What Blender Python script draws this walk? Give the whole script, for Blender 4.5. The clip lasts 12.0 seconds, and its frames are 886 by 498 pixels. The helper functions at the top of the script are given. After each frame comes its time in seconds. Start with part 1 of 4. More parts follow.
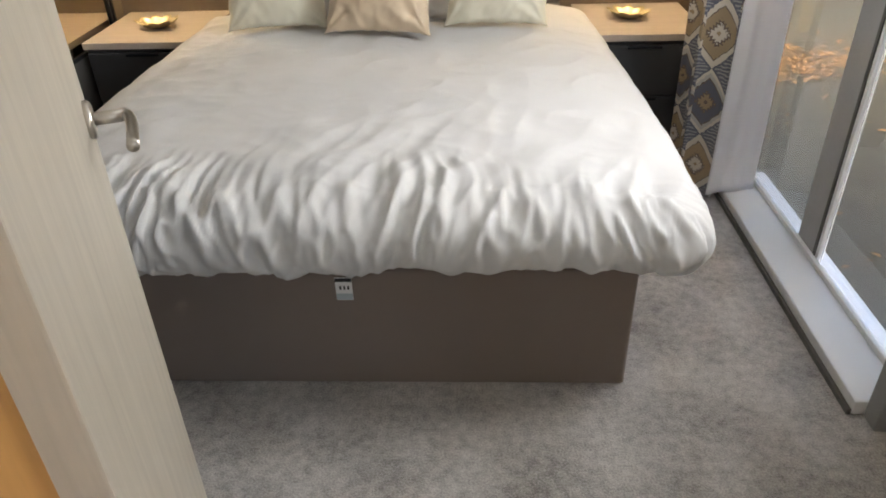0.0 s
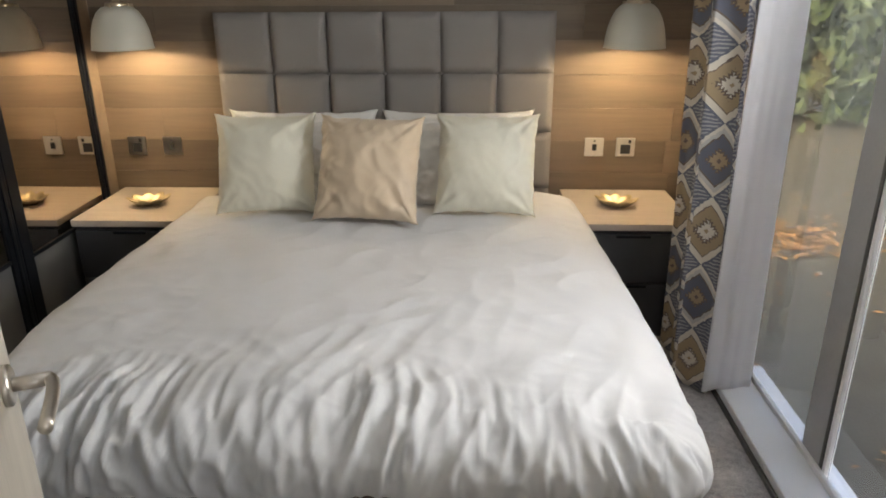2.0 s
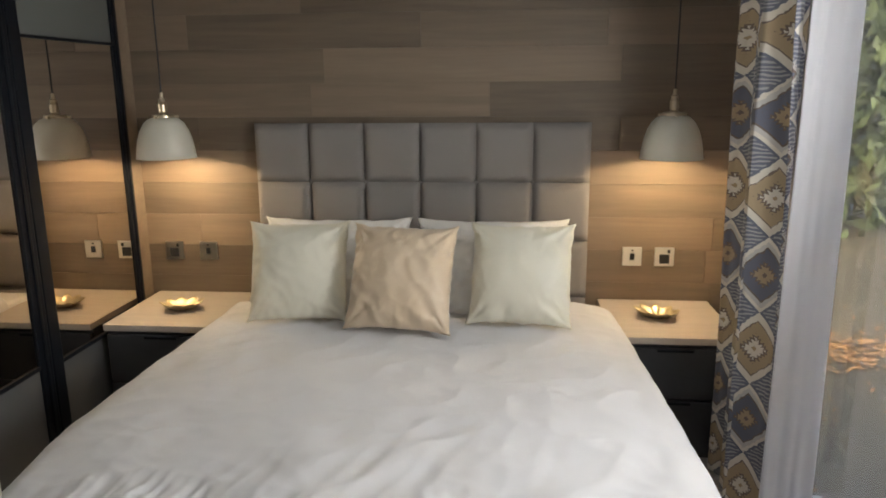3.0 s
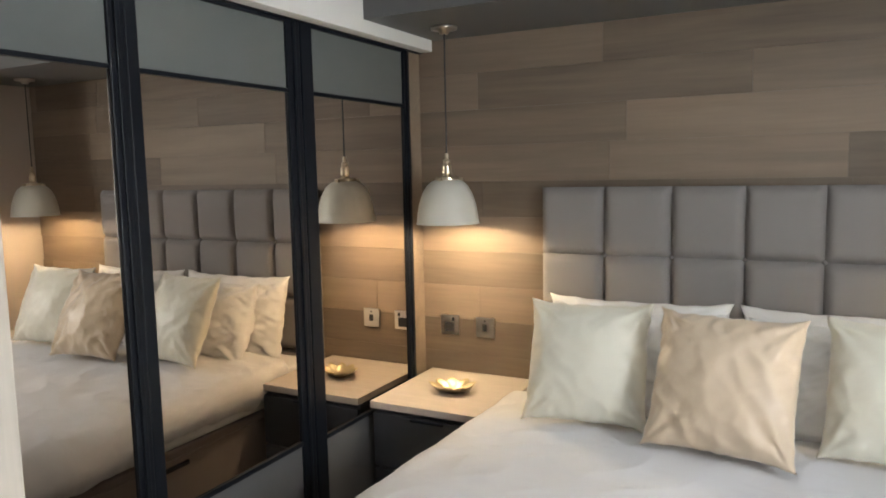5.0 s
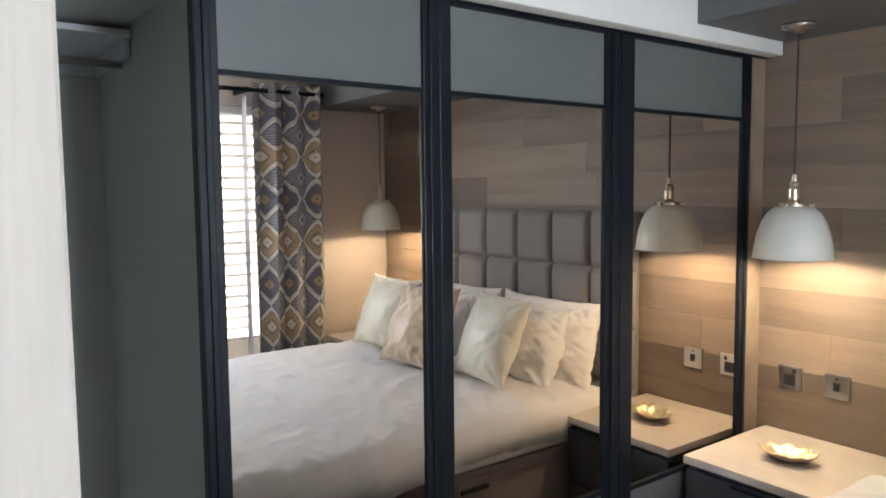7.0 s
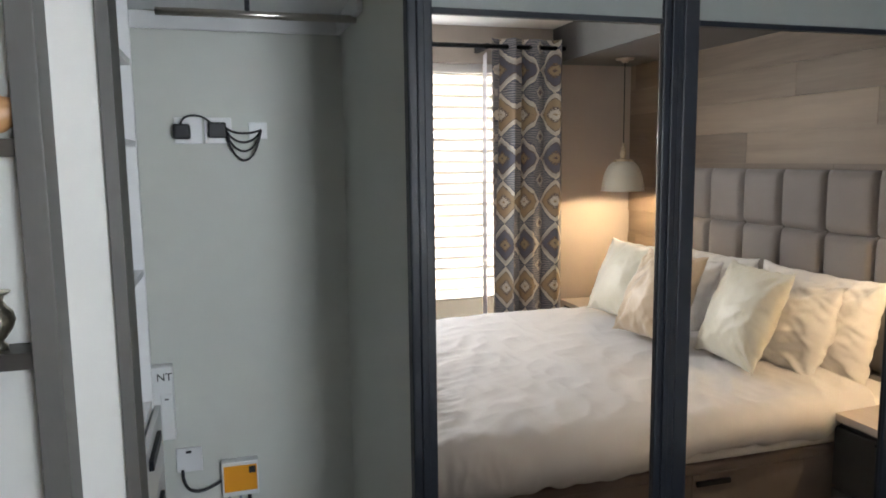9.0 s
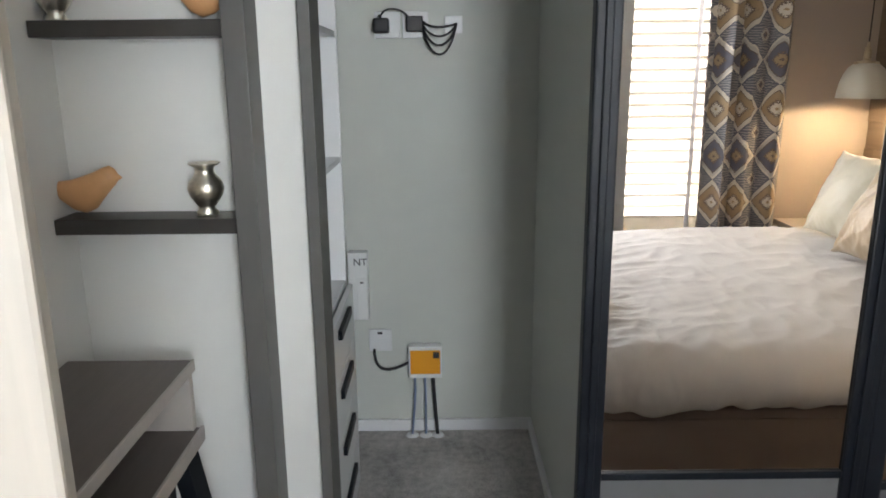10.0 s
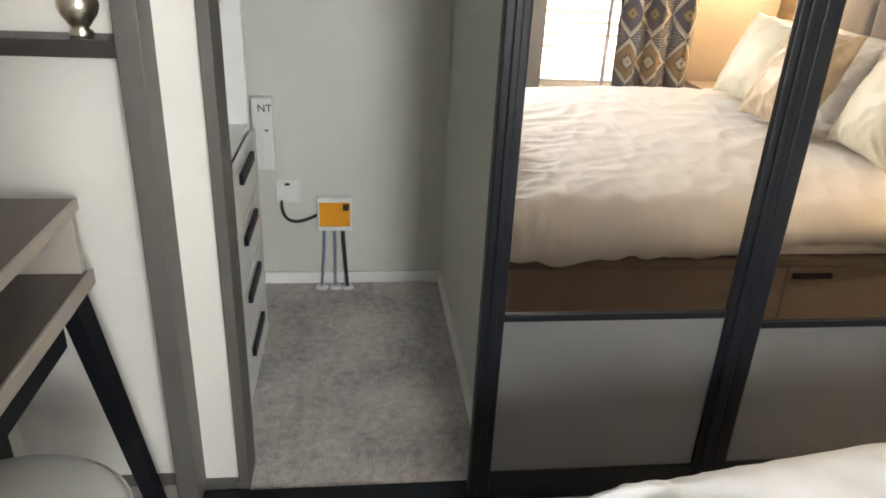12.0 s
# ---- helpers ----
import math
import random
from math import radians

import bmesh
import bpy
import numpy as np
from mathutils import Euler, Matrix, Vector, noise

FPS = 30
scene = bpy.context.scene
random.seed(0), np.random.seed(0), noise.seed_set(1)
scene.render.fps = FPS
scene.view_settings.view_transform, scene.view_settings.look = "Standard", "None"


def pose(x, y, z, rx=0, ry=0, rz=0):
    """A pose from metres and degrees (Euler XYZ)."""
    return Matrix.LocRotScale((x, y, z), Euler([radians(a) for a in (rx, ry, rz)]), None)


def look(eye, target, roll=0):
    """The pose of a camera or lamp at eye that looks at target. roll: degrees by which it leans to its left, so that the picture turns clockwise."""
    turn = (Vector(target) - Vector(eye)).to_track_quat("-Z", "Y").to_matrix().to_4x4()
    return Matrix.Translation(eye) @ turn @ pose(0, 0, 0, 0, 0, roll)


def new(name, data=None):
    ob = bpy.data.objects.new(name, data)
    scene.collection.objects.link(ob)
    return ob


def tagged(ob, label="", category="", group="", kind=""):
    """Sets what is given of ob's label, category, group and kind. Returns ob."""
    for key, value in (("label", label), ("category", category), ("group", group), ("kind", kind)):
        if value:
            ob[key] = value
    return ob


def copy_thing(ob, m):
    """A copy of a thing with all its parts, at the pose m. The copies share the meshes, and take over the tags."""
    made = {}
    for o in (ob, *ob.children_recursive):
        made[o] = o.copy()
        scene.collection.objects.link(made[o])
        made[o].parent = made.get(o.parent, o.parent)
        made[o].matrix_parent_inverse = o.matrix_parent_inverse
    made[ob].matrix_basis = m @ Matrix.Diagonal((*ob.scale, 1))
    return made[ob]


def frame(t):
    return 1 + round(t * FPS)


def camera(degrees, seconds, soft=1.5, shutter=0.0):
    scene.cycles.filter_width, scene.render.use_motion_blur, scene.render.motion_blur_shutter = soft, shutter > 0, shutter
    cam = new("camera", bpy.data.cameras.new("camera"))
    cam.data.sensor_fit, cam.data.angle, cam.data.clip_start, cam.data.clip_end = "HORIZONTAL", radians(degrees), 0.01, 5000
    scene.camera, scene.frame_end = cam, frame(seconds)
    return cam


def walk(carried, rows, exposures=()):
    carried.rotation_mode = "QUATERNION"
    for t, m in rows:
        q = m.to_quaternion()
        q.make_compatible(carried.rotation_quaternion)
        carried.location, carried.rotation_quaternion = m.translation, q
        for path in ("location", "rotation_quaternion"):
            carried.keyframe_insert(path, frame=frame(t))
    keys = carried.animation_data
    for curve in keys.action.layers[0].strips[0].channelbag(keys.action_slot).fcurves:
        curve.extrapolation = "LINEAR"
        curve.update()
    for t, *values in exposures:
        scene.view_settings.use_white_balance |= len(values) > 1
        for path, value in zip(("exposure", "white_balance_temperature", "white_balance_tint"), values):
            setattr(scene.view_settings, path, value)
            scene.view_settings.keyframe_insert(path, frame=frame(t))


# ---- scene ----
cam = camera(63.4, 12.0, soft=1.8)
PATH = [
    (0, (0.356, -0.374, 1.356), (0.267, 1.312, 0.284), -1.8),
    (0.5, (0.358, -0.318, 1.346), (0.321, 1.365, 0.266), -1.4),
    (1, (0.361, -0.275, 1.378), (0.314, 1.465, 0.394), -1.2),
    (1.5, (0.383, -0.241, 1.417), (0.318, 1.566, 0.564), -0.6),
    (2, (0.4, -0.215, 1.458), (0.316, 1.653, 0.746), -0.4),
    (2.5, (0.419, -0.197, 1.495), (0.287, 1.714, 0.921), -0.1),
    (4.5, (0.263, 0.197, 1.393), (-0.328, 2.098, 1.196), -2.8),
    (5, (0.221, 0.317, 1.394), (-0.701, 2.078, 1.173), -1.2),
    (5.5, (0.166, 0.386, 1.393), (-0.957, 2.027, 1.182), -1.1),
    (6, (0.165, 0.448, 1.402), (-1.101, 1.986, 1.231), -1.8),
    (6.5, (0.15, 0.472, 1.409), (-1.308, 1.834, 1.277), -1.6),
    (7, (0.15, 0.508, 1.412), (-1.459, 1.686, 1.252), -0.6),
    (9, (0.039, 0.632, 1.38), (-1.863, 1.197, 1.13), -0.7),
    (9.5, (0.039, 0.665, 1.364), (-1.918, 0.942, 1.06), 0.5),
    (10, (0.031, 0.686, 1.324), (-1.911, 0.692, 0.847), -0.5),
    (10.5, (0.009, 0.715, 1.27), (-1.845, 0.845, 0.532), 0.6),
    (11, (0.016, 0.723, 1.239), (-1.746, 1.013, 0.338), 2.2),
    (11.5, (0.004, 0.716, 1.246), (-1.732, 1.078, 0.322), 3.6),
    (12, (-0.001, 0.704, 1.264), (-1.807, 0.942, 0.438), 2.8),
]
walk(cam, [(t, look(eye, target, roll)) for t, eye, target, roll in PATH],
     exposures=[(0, 2.1, 6800, 10), (1.5, 1.95, 6750, 10), (2.5, 1.75, 6700, 10), (4.5, 2.25, 6500, 10), (6.5, 2.55, 5650, 10), (9, 2.8, 6000, 10), (10.5, 2.95, 6300, 10), (12, 3.35, 6800, 10)])

# ---- world and light ----
world = bpy.data.worlds.new("sky")
scene.world = world
world.use_nodes = True
wn, wl = world.node_tree.nodes, world.node_tree.links
sky = wn.new("ShaderNodeTexSky")
sky.sky_type, sky.sun_disc = "NISHITA", False
sky.sun_elevation, sky.sun_rotation = radians(49), radians(235)
sky.air_density, sky.dust_density = 1.0, 6.0
wn["Background"].inputs["Strength"].default_value = 0.2
wl.new(sky.outputs["Color"], wn["Background"].inputs["Color"])
sun = new("sun", bpy.data.lights.new("sun", "SUN"))
sun.data.energy, sun.data.angle, sun.data.color = 1.0, radians(40), (1.0, 0.97, 0.93)
sun.matrix_world = look((-5, -2, 7), (0, 1.5, 0))



def opening_lamp(y, z, width, height, energy, tilt):
    """An added area lamp that stands in for the sky's light at an opening in the east wall."""
    lamp = new("sky_stand_in_light", bpy.data.lights.new("sky_stand_in_light", "AREA"))
    lamp.data.shape, lamp.data.size, lamp.data.size_y = "RECTANGLE", height, width
    lamp.data.energy, lamp.data.color = energy, (0.95, 0.98, 1.0)
    lamp.matrix_world = pose(1.46, y, z, 0, 90 + tilt, 0)


# patio door: stand-in for daylight, tipped up to spare the duvet
opening_lamp(1.26, 1.38, 0.50, 0.92, 5.3, 16)
# fill lamp in the unseen hall opening, added to brighten the near carpet
opening_lamp(-1.2, 1.1, 1.3, 1.4, 1.1, 0)


# ---- materials ----
def nodes_of(name):
    m = bpy.data.materials.new(name)
    m.use_nodes = True
    nt = m.node_tree
    return m, nt.nodes, nt.links, nt.nodes["Principled BSDF"]


def mat(name, color, rough=0.5, metal=0.0, vary=0.12, scale=6.0, stretch=(1, 1, 1), grain=0.15, grain_scale=120.0, bump=0.1,
        depth=0.002, per_object=0.0, sheen=0.0, spec=0.5):
    """A surface with broad blotches, fine grain and relief; stretch squeezes the pattern along an axis."""
    m, n, l, b = nodes_of(name)
    tc = n.new("ShaderNodeTexCoord")
    mp = n.new("ShaderNodeMapping")
    mp.inputs["Scale"].default_value = stretch
    l.new(tc.outputs["Object"], mp.inputs["Vector"])
    big, fine = n.new("ShaderNodeTexNoise"), n.new("ShaderNodeTexNoise")
    for t, sc, det in ((big, scale, 3.0), (fine, grain_scale, 2.0)):
        t.inputs["Scale"].default_value, t.inputs["Detail"].default_value = sc, det
        l.new(mp.outputs["Vector"], t.inputs["Vector"])
    info = n.new("ShaderNodeObjectInfo")
    total = None
    for src, amount in ((big.outputs["Fac"], vary * 2), (fine.outputs["Fac"], grain), (info.outputs["Random"], per_object)):
        if amount == 0:
            continue
        k = n.new("ShaderNodeMath")
        k.operation = "MULTIPLY_ADD"
        l.new(src, k.inputs[0])
        k.inputs[1].default_value = amount
        k.inputs[2].default_value = 1 - amount / 2 if total is None else -amount / 2
        if total is not None:
            a = n.new("ShaderNodeMath")
            l.new(total, a.inputs[0])
            l.new(k.outputs[0], a.inputs[1])
            total = a.outputs[0]
        else:
            total = k.outputs[0]
    sc = n.new("ShaderNodeVectorMath")
    sc.operation = "SCALE"
    sc.inputs[0].default_value = color
    l.new(total, sc.inputs["Scale"])
    l.new(sc.outputs[0], b.inputs["Base Color"])
    b.inputs["Roughness"].default_value, b.inputs["Metallic"].default_value = rough, metal
    b.inputs["Sheen Weight"].default_value = sheen
    b.inputs["Specular IOR Level"].default_value = spec
    if bump:
        bp = n.new("ShaderNodeBump")
        bp.inputs["Strength"].default_value, bp.inputs["Distance"].default_value = bump, depth
        l.new(fine.outputs["Fac"], bp.inputs["Height"])
        l.new(bp.outputs["Normal"], b.inputs["Normal"])
    return m


def carpet_material():
    m, n, l, b = nodes_of("carpet")
    tc = n.new("ShaderNodeTexCoord")
    heights = []
    for sc, det in ((5.0, 4.0), (38.0, 3.0), (190.0, 2.0)):
        t = n.new("ShaderNodeTexNoise")
        t.inputs["Scale"].default_value, t.inputs["Detail"].default_value = sc, det
        l.new(tc.outputs["Object"], t.inputs["Vector"])
        heights.append(t.outputs["Fac"])
    mix = n.new("ShaderNodeMix")
    mix.data_type = "FLOAT"
    mix.inputs[0].default_value = 0.42
    l.new(heights[0], mix.inputs[2])
    l.new(heights[1], mix.inputs[3])
    mix2 = n.new("ShaderNodeMix")
    mix2.data_type = "FLOAT"
    mix2.inputs[0].default_value = 0.33
    l.new(mix.outputs[0], mix2.inputs[2])
    l.new(heights[2], mix2.inputs[3])
    ramp = n.new("ShaderNodeValToRGB")
    ramp.color_ramp.elements[0].position, ramp.color_ramp.elements[0].color = 0.36, (0.20, 0.185, 0.175, 1)
    ramp.color_ramp.elements[1].position, ramp.color_ramp.elements[1].color = 0.64, (0.66, 0.62, 0.59, 1)
    l.new(mix2.outputs[0], ramp.inputs[0])
    l.new(ramp.outputs[0], b.inputs["Base Color"])
    b.inputs["Roughness"].default_value, b.inputs["Sheen Weight"].default_value = 0.95, 0.3
    bp = n.new("ShaderNodeBump")
    bp.inputs["Strength"].default_value, bp.inputs["Distance"].default_value = 0.9, 0.012
    l.new(mix2.outputs[0], bp.inputs["Height"])
    l.new(bp.outputs["Normal"], b.inputs["Normal"])
    return m


def plank_material(name, dark, light, along=0):
    """Boards: each one its own tone, with grain along one axis and a few knots."""
    m, n, l, b = nodes_of(name)
    tc, info = n.new("ShaderNodeTexCoord"), n.new("ShaderNodeObjectInfo")
    mp = n.new("ShaderNodeMapping")
    squeeze = [14.0, 14.0, 14.0]
    squeeze[along] = 0.9
    mp.inputs["Scale"].default_value = squeeze
    off = n.new("ShaderNodeVectorMath")
    off.operation = "SCALE"
    off.inputs[0].default_value = (7.0, 3.0, 11.0)
    l.new(info.outputs["Random"], off.inputs["Scale"])
    add = n.new("ShaderNodeVectorMath")
    l.new(tc.outputs["Object"], mp.inputs["Vector"])
    l.new(mp.outputs["Vector"], add.inputs[0])
    l.new(off.outputs[0], add.inputs[1])
    a, c = n.new("ShaderNodeTexNoise"), n.new("ShaderNodeTexNoise")
    a.inputs["Scale"].default_value, a.inputs["Detail"].default_value, a.inputs["Distortion"].default_value = 1.0, 5.0, 0.6
    c.inputs["Scale"].default_value, c.inputs["Detail"].default_value = 6.0, 3.0
    l.new(add.outputs[0], a.inputs["Vector"])
    l.new(add.outputs[0], c.inputs["Vector"])
    s1 = n.new("ShaderNodeMath")
    s1.operation = "MULTIPLY_ADD"
    s1.inputs[1].default_value, s1.inputs[2].default_value = 0.42, 0.02
    l.new(info.outputs["Random"], s1.inputs[0])
    s2 = n.new("ShaderNodeMath")
    s2.operation = "MULTIPLY_ADD"
    s2.inputs[1].default_value = 0.5
    l.new(a.outputs["Fac"], s2.inputs[0])
    l.new(s1.outputs[0], s2.inputs[2])
    s3 = n.new("ShaderNodeMath")
    s3.operation = "MULTIPLY_ADD"
    s3.inputs[1].default_value = 0.2
    l.new(c.outputs["Fac"], s3.inputs[0])
    l.new(s2.outputs[0], s3.inputs[2])
    ramp = n.new("ShaderNodeValToRGB")
    ramp.color_ramp.elements[0].position, ramp.color_ramp.elements[0].color = 0.2, (*dark, 1)
    ramp.color_ramp.elements[1].position, ramp.color_ramp.elements[1].color = 0.9, (*light, 1)
    l.new(s3.outputs[0], ramp.inputs[0])
    l.new(ramp.outputs[0], b.inputs["Base Color"])
    b.inputs["Roughness"].default_value = 0.55
    bp = n.new("ShaderNodeBump")
    bp.inputs["Strength"].default_value, bp.inputs["Distance"].default_value = 0.12, 0.002
    l.new(c.outputs["Fac"], bp.inputs["Height"])
    l.new(bp.outputs["Normal"], b.inputs["Normal"])
    return m


def curtain_material():
    """Woven ikat lozenges: bursts of cream and ochre in bands of slate, on the cloth's own UV in metres."""
    m, n, l, b = nodes_of("ikat_curtain_cloth")

    def math_node(op, x, y=None, z=None):
        k = n.new("ShaderNodeMath")
        k.operation = op
        for i, v in enumerate((x, y, z)):
            if v is None:
                continue
            if isinstance(v, (int, float)):
                k.inputs[i].default_value = v
            else:
                l.new(v, k.inputs[i])
        return k.outputs[0]

    uv = n.new("ShaderNodeUVMap")
    sep = n.new("ShaderNodeSeparateXYZ")
    l.new(uv.outputs[0], sep.inputs[0])
    fine = n.new("ShaderNodeTexNoise")
    fine.inputs["Scale"].default_value = 60.0
    l.new(uv.outputs[0], fine.inputs["Vector"])
    wob = math_node("MULTIPLY_ADD", fine.outputs["Fac"], 0.05, -0.025)
    fu = math_node("FRACT", math_node("MULTIPLY_ADD", sep.outputs[0], 1 / 0.23, wob))
    fv = math_node("FRACT", math_node("MULTIPLY_ADD", sep.outputs[1], 1 / 0.25, wob))
    au = math_node("MULTIPLY", math_node("ABSOLUTE", math_node("SUBTRACT", fu, 0.5)), 2.0)
    av = math_node("MULTIPLY", math_node("ABSOLUTE", math_node("SUBTRACT", fv, 0.5)), 2.0)
    d = math_node("ADD", au, av)
    saw = math_node("PINGPONG", math_node("MULTIPLY", math_node("SUBTRACT", au, av), 14.0), 1.0)
    near_centre = math_node("LESS_THAN", math_node("ABSOLUTE", math_node("SUBTRACT", d, 1.0)), 0.78)
    far_band = math_node("LESS_THAN", math_node("ABSOLUTE", math_node("SUBTRACT", d, 1.0)), 0.42)
    jag = math_node("MULTIPLY", math_node("SUBTRACT", near_centre, far_band), saw)
    e = math_node("MULTIPLY", math_node("MULTIPLY_ADD", jag, 0.13, d), 0.5)
    cream, ochre, brown, slate, pale = (0.66, 0.61, 0.53), (0.38, 0.285, 0.175), (0.16, 0.12, 0.10), (0.13, 0.135, 0.175), (0.50, 0.48, 0.45)
    rest = ((0.50, slate), (0.86, pale), (0.92, brown), (0.96, slate))
    medallions = []
    for middle in (((0.0, ochre), (0.035, cream), (0.17, brown), (0.225, ochre), (0.37, brown), (0.39, cream)),
                   ((0.0, brown), (0.035, ochre), (0.16, brown), (0.20, slate), (0.34, brown), (0.37, pale), (0.44, cream))):
        ramp = n.new("ShaderNodeValToRGB")
        ramp.color_ramp.interpolation = "CONSTANT"
        ends = ramp.color_ramp.elements
        ends[0].position, ends[0].color = 0.0, (*middle[0][1], 1)
        ends[1].position, ends[1].color = 0.99, (*slate, 1)
        for p, c in middle[1:] + rest:
            ends.new(p).color = (*c, 1)
        l.new(e, ramp.inputs[0])
        medallions.append(ramp.outputs[0])
    parity = math_node("GREATER_THAN", math_node("FRACT", math_node("MULTIPLY", math_node("MULTIPLY_ADD", sep.outputs[1], 1 / 0.25, wob), 0.5)), 0.5)
    rows_mix = n.new("ShaderNodeMix")
    rows_mix.data_type = "RGBA"
    l.new(parity, rows_mix.inputs[0])
    l.new(medallions[0], rows_mix.inputs[6])
    l.new(medallions[1], rows_mix.inputs[7])
    scroll = n.new("ShaderNodeTexWave")
    scroll.wave_type = "RINGS"
    scroll.inputs["Scale"].default_value, scroll.inputs["Distortion"].default_value, scroll.inputs["Detail"].default_value = 24.0, 5.0, 1.0
    l.new(uv.outputs[0], scroll.inputs["Vector"])
    lattice = math_node("LESS_THAN", math_node("ABSOLUTE", math_node("SUBTRACT", e, 0.69)), 0.15)
    sw = math_node("MULTIPLY", math_node("GREATER_THAN", scroll.outputs["Fac"], 0.6), lattice)
    mix = n.new("ShaderNodeMix")
    mix.data_type = "RGBA"
    l.new(math_node("MULTIPLY", sw, 0.6), mix.inputs[0])
    l.new(rows_mix.outputs[2], mix.inputs[6])
    mix.inputs[7].default_value = (0.47, 0.46, 0.44, 1)
    l.new(mix.outputs[2], b.inputs["Base Color"])
    b.inputs["Roughness"].default_value, b.inputs["Sheen Weight"].default_value = 0.9, 0.2
    weave = n.new("ShaderNodeTexNoise")
    weave.inputs["Scale"].default_value = 500.0
    l.new(uv.outputs[0], weave.inputs["Vector"])
    bp = n.new("ShaderNodeBump")
    bp.inputs["Strength"].default_value, bp.inputs["Distance"].default_value = 0.3, 0.001
    l.new(weave.outputs["Fac"], bp.inputs["Height"])
    l.new(bp.outputs["Normal"], b.inputs["Normal"])
    return m


def glass_material(name, haze=0.0):
    m, n, l, b = nodes_of(name)
    b.inputs["Base Color"].default_value = (0.95, 0.97, 0.96, 1)
    b.inputs["Transmission Weight"].default_value, b.inputs["Roughness"].default_value, b.inputs["IOR"].default_value = 1.0, 0.0, 1.45
    # an even share of pale diffuse mixed into the clear glass
    if haze:
        dif = n.new("ShaderNodeBsdfDiffuse")
        dif.inputs["Color"].default_value = (0.8, 0.83, 0.82, 1)
        mx = n.new("ShaderNodeMixShader")
        mx.inputs[0].default_value = haze
        l.new(b.outputs[0], mx.inputs[1])
        l.new(dif.outputs[0], mx.inputs[2])
        l.new(mx.outputs[0], n["Material Output"].inputs["Surface"])
    return m


def voile_material():
    m, n, l, b = nodes_of("white_voile")
    b.inputs["Base Color"].default_value = (0.90, 0.90, 0.92, 1)
    b.inputs["Roughness"].default_value = 0.9
    tr = n.new("ShaderNodeBsdfTranslucent")
    tr.inputs["Color"].default_value = (0.86, 0.86, 0.90, 1)
    mx = n.new("ShaderNodeMixShader")
    mx.inputs[0].default_value = 0.6
    l.new(b.outputs[0], mx.inputs[1])
    l.new(tr.outputs[0], mx.inputs[2])
    l.new(mx.outputs[0], n["Material Output"].inputs["Surface"])
    return m


def glow(name, color, strength):
    m, n, l, b = nodes_of(name)
    b.inputs["Emission Color"].default_value, b.inputs["Emission Strength"].default_value = (*color, 1), strength
    return m


CARPET = carpet_material()
BOARD = plank_material("washed_oak_board", (0.10, 0.076, 0.055), (0.30, 0.225, 0.158))
TOP = mat("pale_oak_top", (0.50, 0.44, 0.38), 0.45, vary=0.1, scale=4, stretch=(1, 12, 12), grain=0.2, grain_scale=18, bump=0.05)
DOORWOOD = mat("limed_ash_door", (0.44, 0.40, 0.335), 0.5, vary=0.22, scale=3, stretch=(14, 14, 1), grain=0.2, grain_scale=14, bump=0.06)
OAK = mat("orange_oak_frame", (0.42, 0.22, 0.07), 0.45, vary=0.1, scale=3, stretch=(12, 12, 1), grain=0.2, grain_scale=15)
PAINT = mat("warm_white_paint", (0.74, 0.73, 0.69), 0.7, vary=0.03, scale=3, grain=0.03, grain_scale=220, bump=0.08, depth=0.001)
GREYPAINT = mat("grey_green_vinyl", (0.625, 0.635, 0.585), 0.6, vary=0.03, scale=3, grain=0.04, grain_scale=260, bump=0.1, depth=0.001)
MOCHA = mat("mocha_wall_vinyl", (0.52, 0.46, 0.41), 0.65, vary=0.04, grain=0.05, grain_scale=220, bump=0.08, depth=0.001)
CEIL = mat("white_ceiling", (0.80, 0.80, 0.79), 0.8, vary=0.02, grain=0.03)
SOFFIT = mat("charcoal_soffit", (0.115, 0.115, 0.115), 0.5, vary=0.05, grain=0.04)
WHITE = mat("white_plastic", (0.80, 0.80, 0.80), 0.35, vary=0.03, grain=0.02, bump=0.02)
UPVC = mat("white_upvc", (0.82, 0.82, 0.83), 0.3, vary=0.03, grain=0.02, bump=0.02)
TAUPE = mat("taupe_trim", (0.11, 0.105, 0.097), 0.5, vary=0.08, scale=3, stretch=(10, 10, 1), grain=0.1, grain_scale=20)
BLACK = mat("black_aluminium", (0.008, 0.010, 0.014), 0.42, vary=0.08, grain=0.05, bump=0.03, spec=0.2)
PANEL = mat("graphite_glass_panel", (0.135, 0.145, 0.138), 0.25, vary=0.04, scale=3, grain=0.03, bump=0.0)
LOWPANEL = mat("graphite_lower_panel", (0.15, 0.15, 0.15), 0.12, vary=0.04, scale=3, grain=0.03, bump=0.0)
ANTHRACITE = mat("anthracite_carcass", (0.05, 0.052, 0.058), 0.45, vary=0.08, grain=0.08)
DUVET = mat("white_cotton", (0.68, 0.675, 0.68), 0.85, vary=0.03, scale=5, grain=0.05, grain_scale=900, bump=0.25, depth=0.001, sheen=0.2)
PILLOW = mat("white_pillow_cotton", (0.80, 0.79, 0.77), 0.85, vary=0.03, grain=0.05, grain_scale=900, bump=0.25, depth=0.001, sheen=0.2)
SATIN = mat("cream_satin", (0.75, 0.72, 0.60), 0.42, vary=0.06, scale=7, grain=0.05, grain_scale=600, bump=0.15, depth=0.001, sheen=0.3)
GOLDSATIN = mat("champagne_satin", (0.64, 0.51, 0.365), 0.38, vary=0.08, scale=7, grain=0.05, grain_scale=600, bump=0.15, depth=0.001, sheen=0.3)
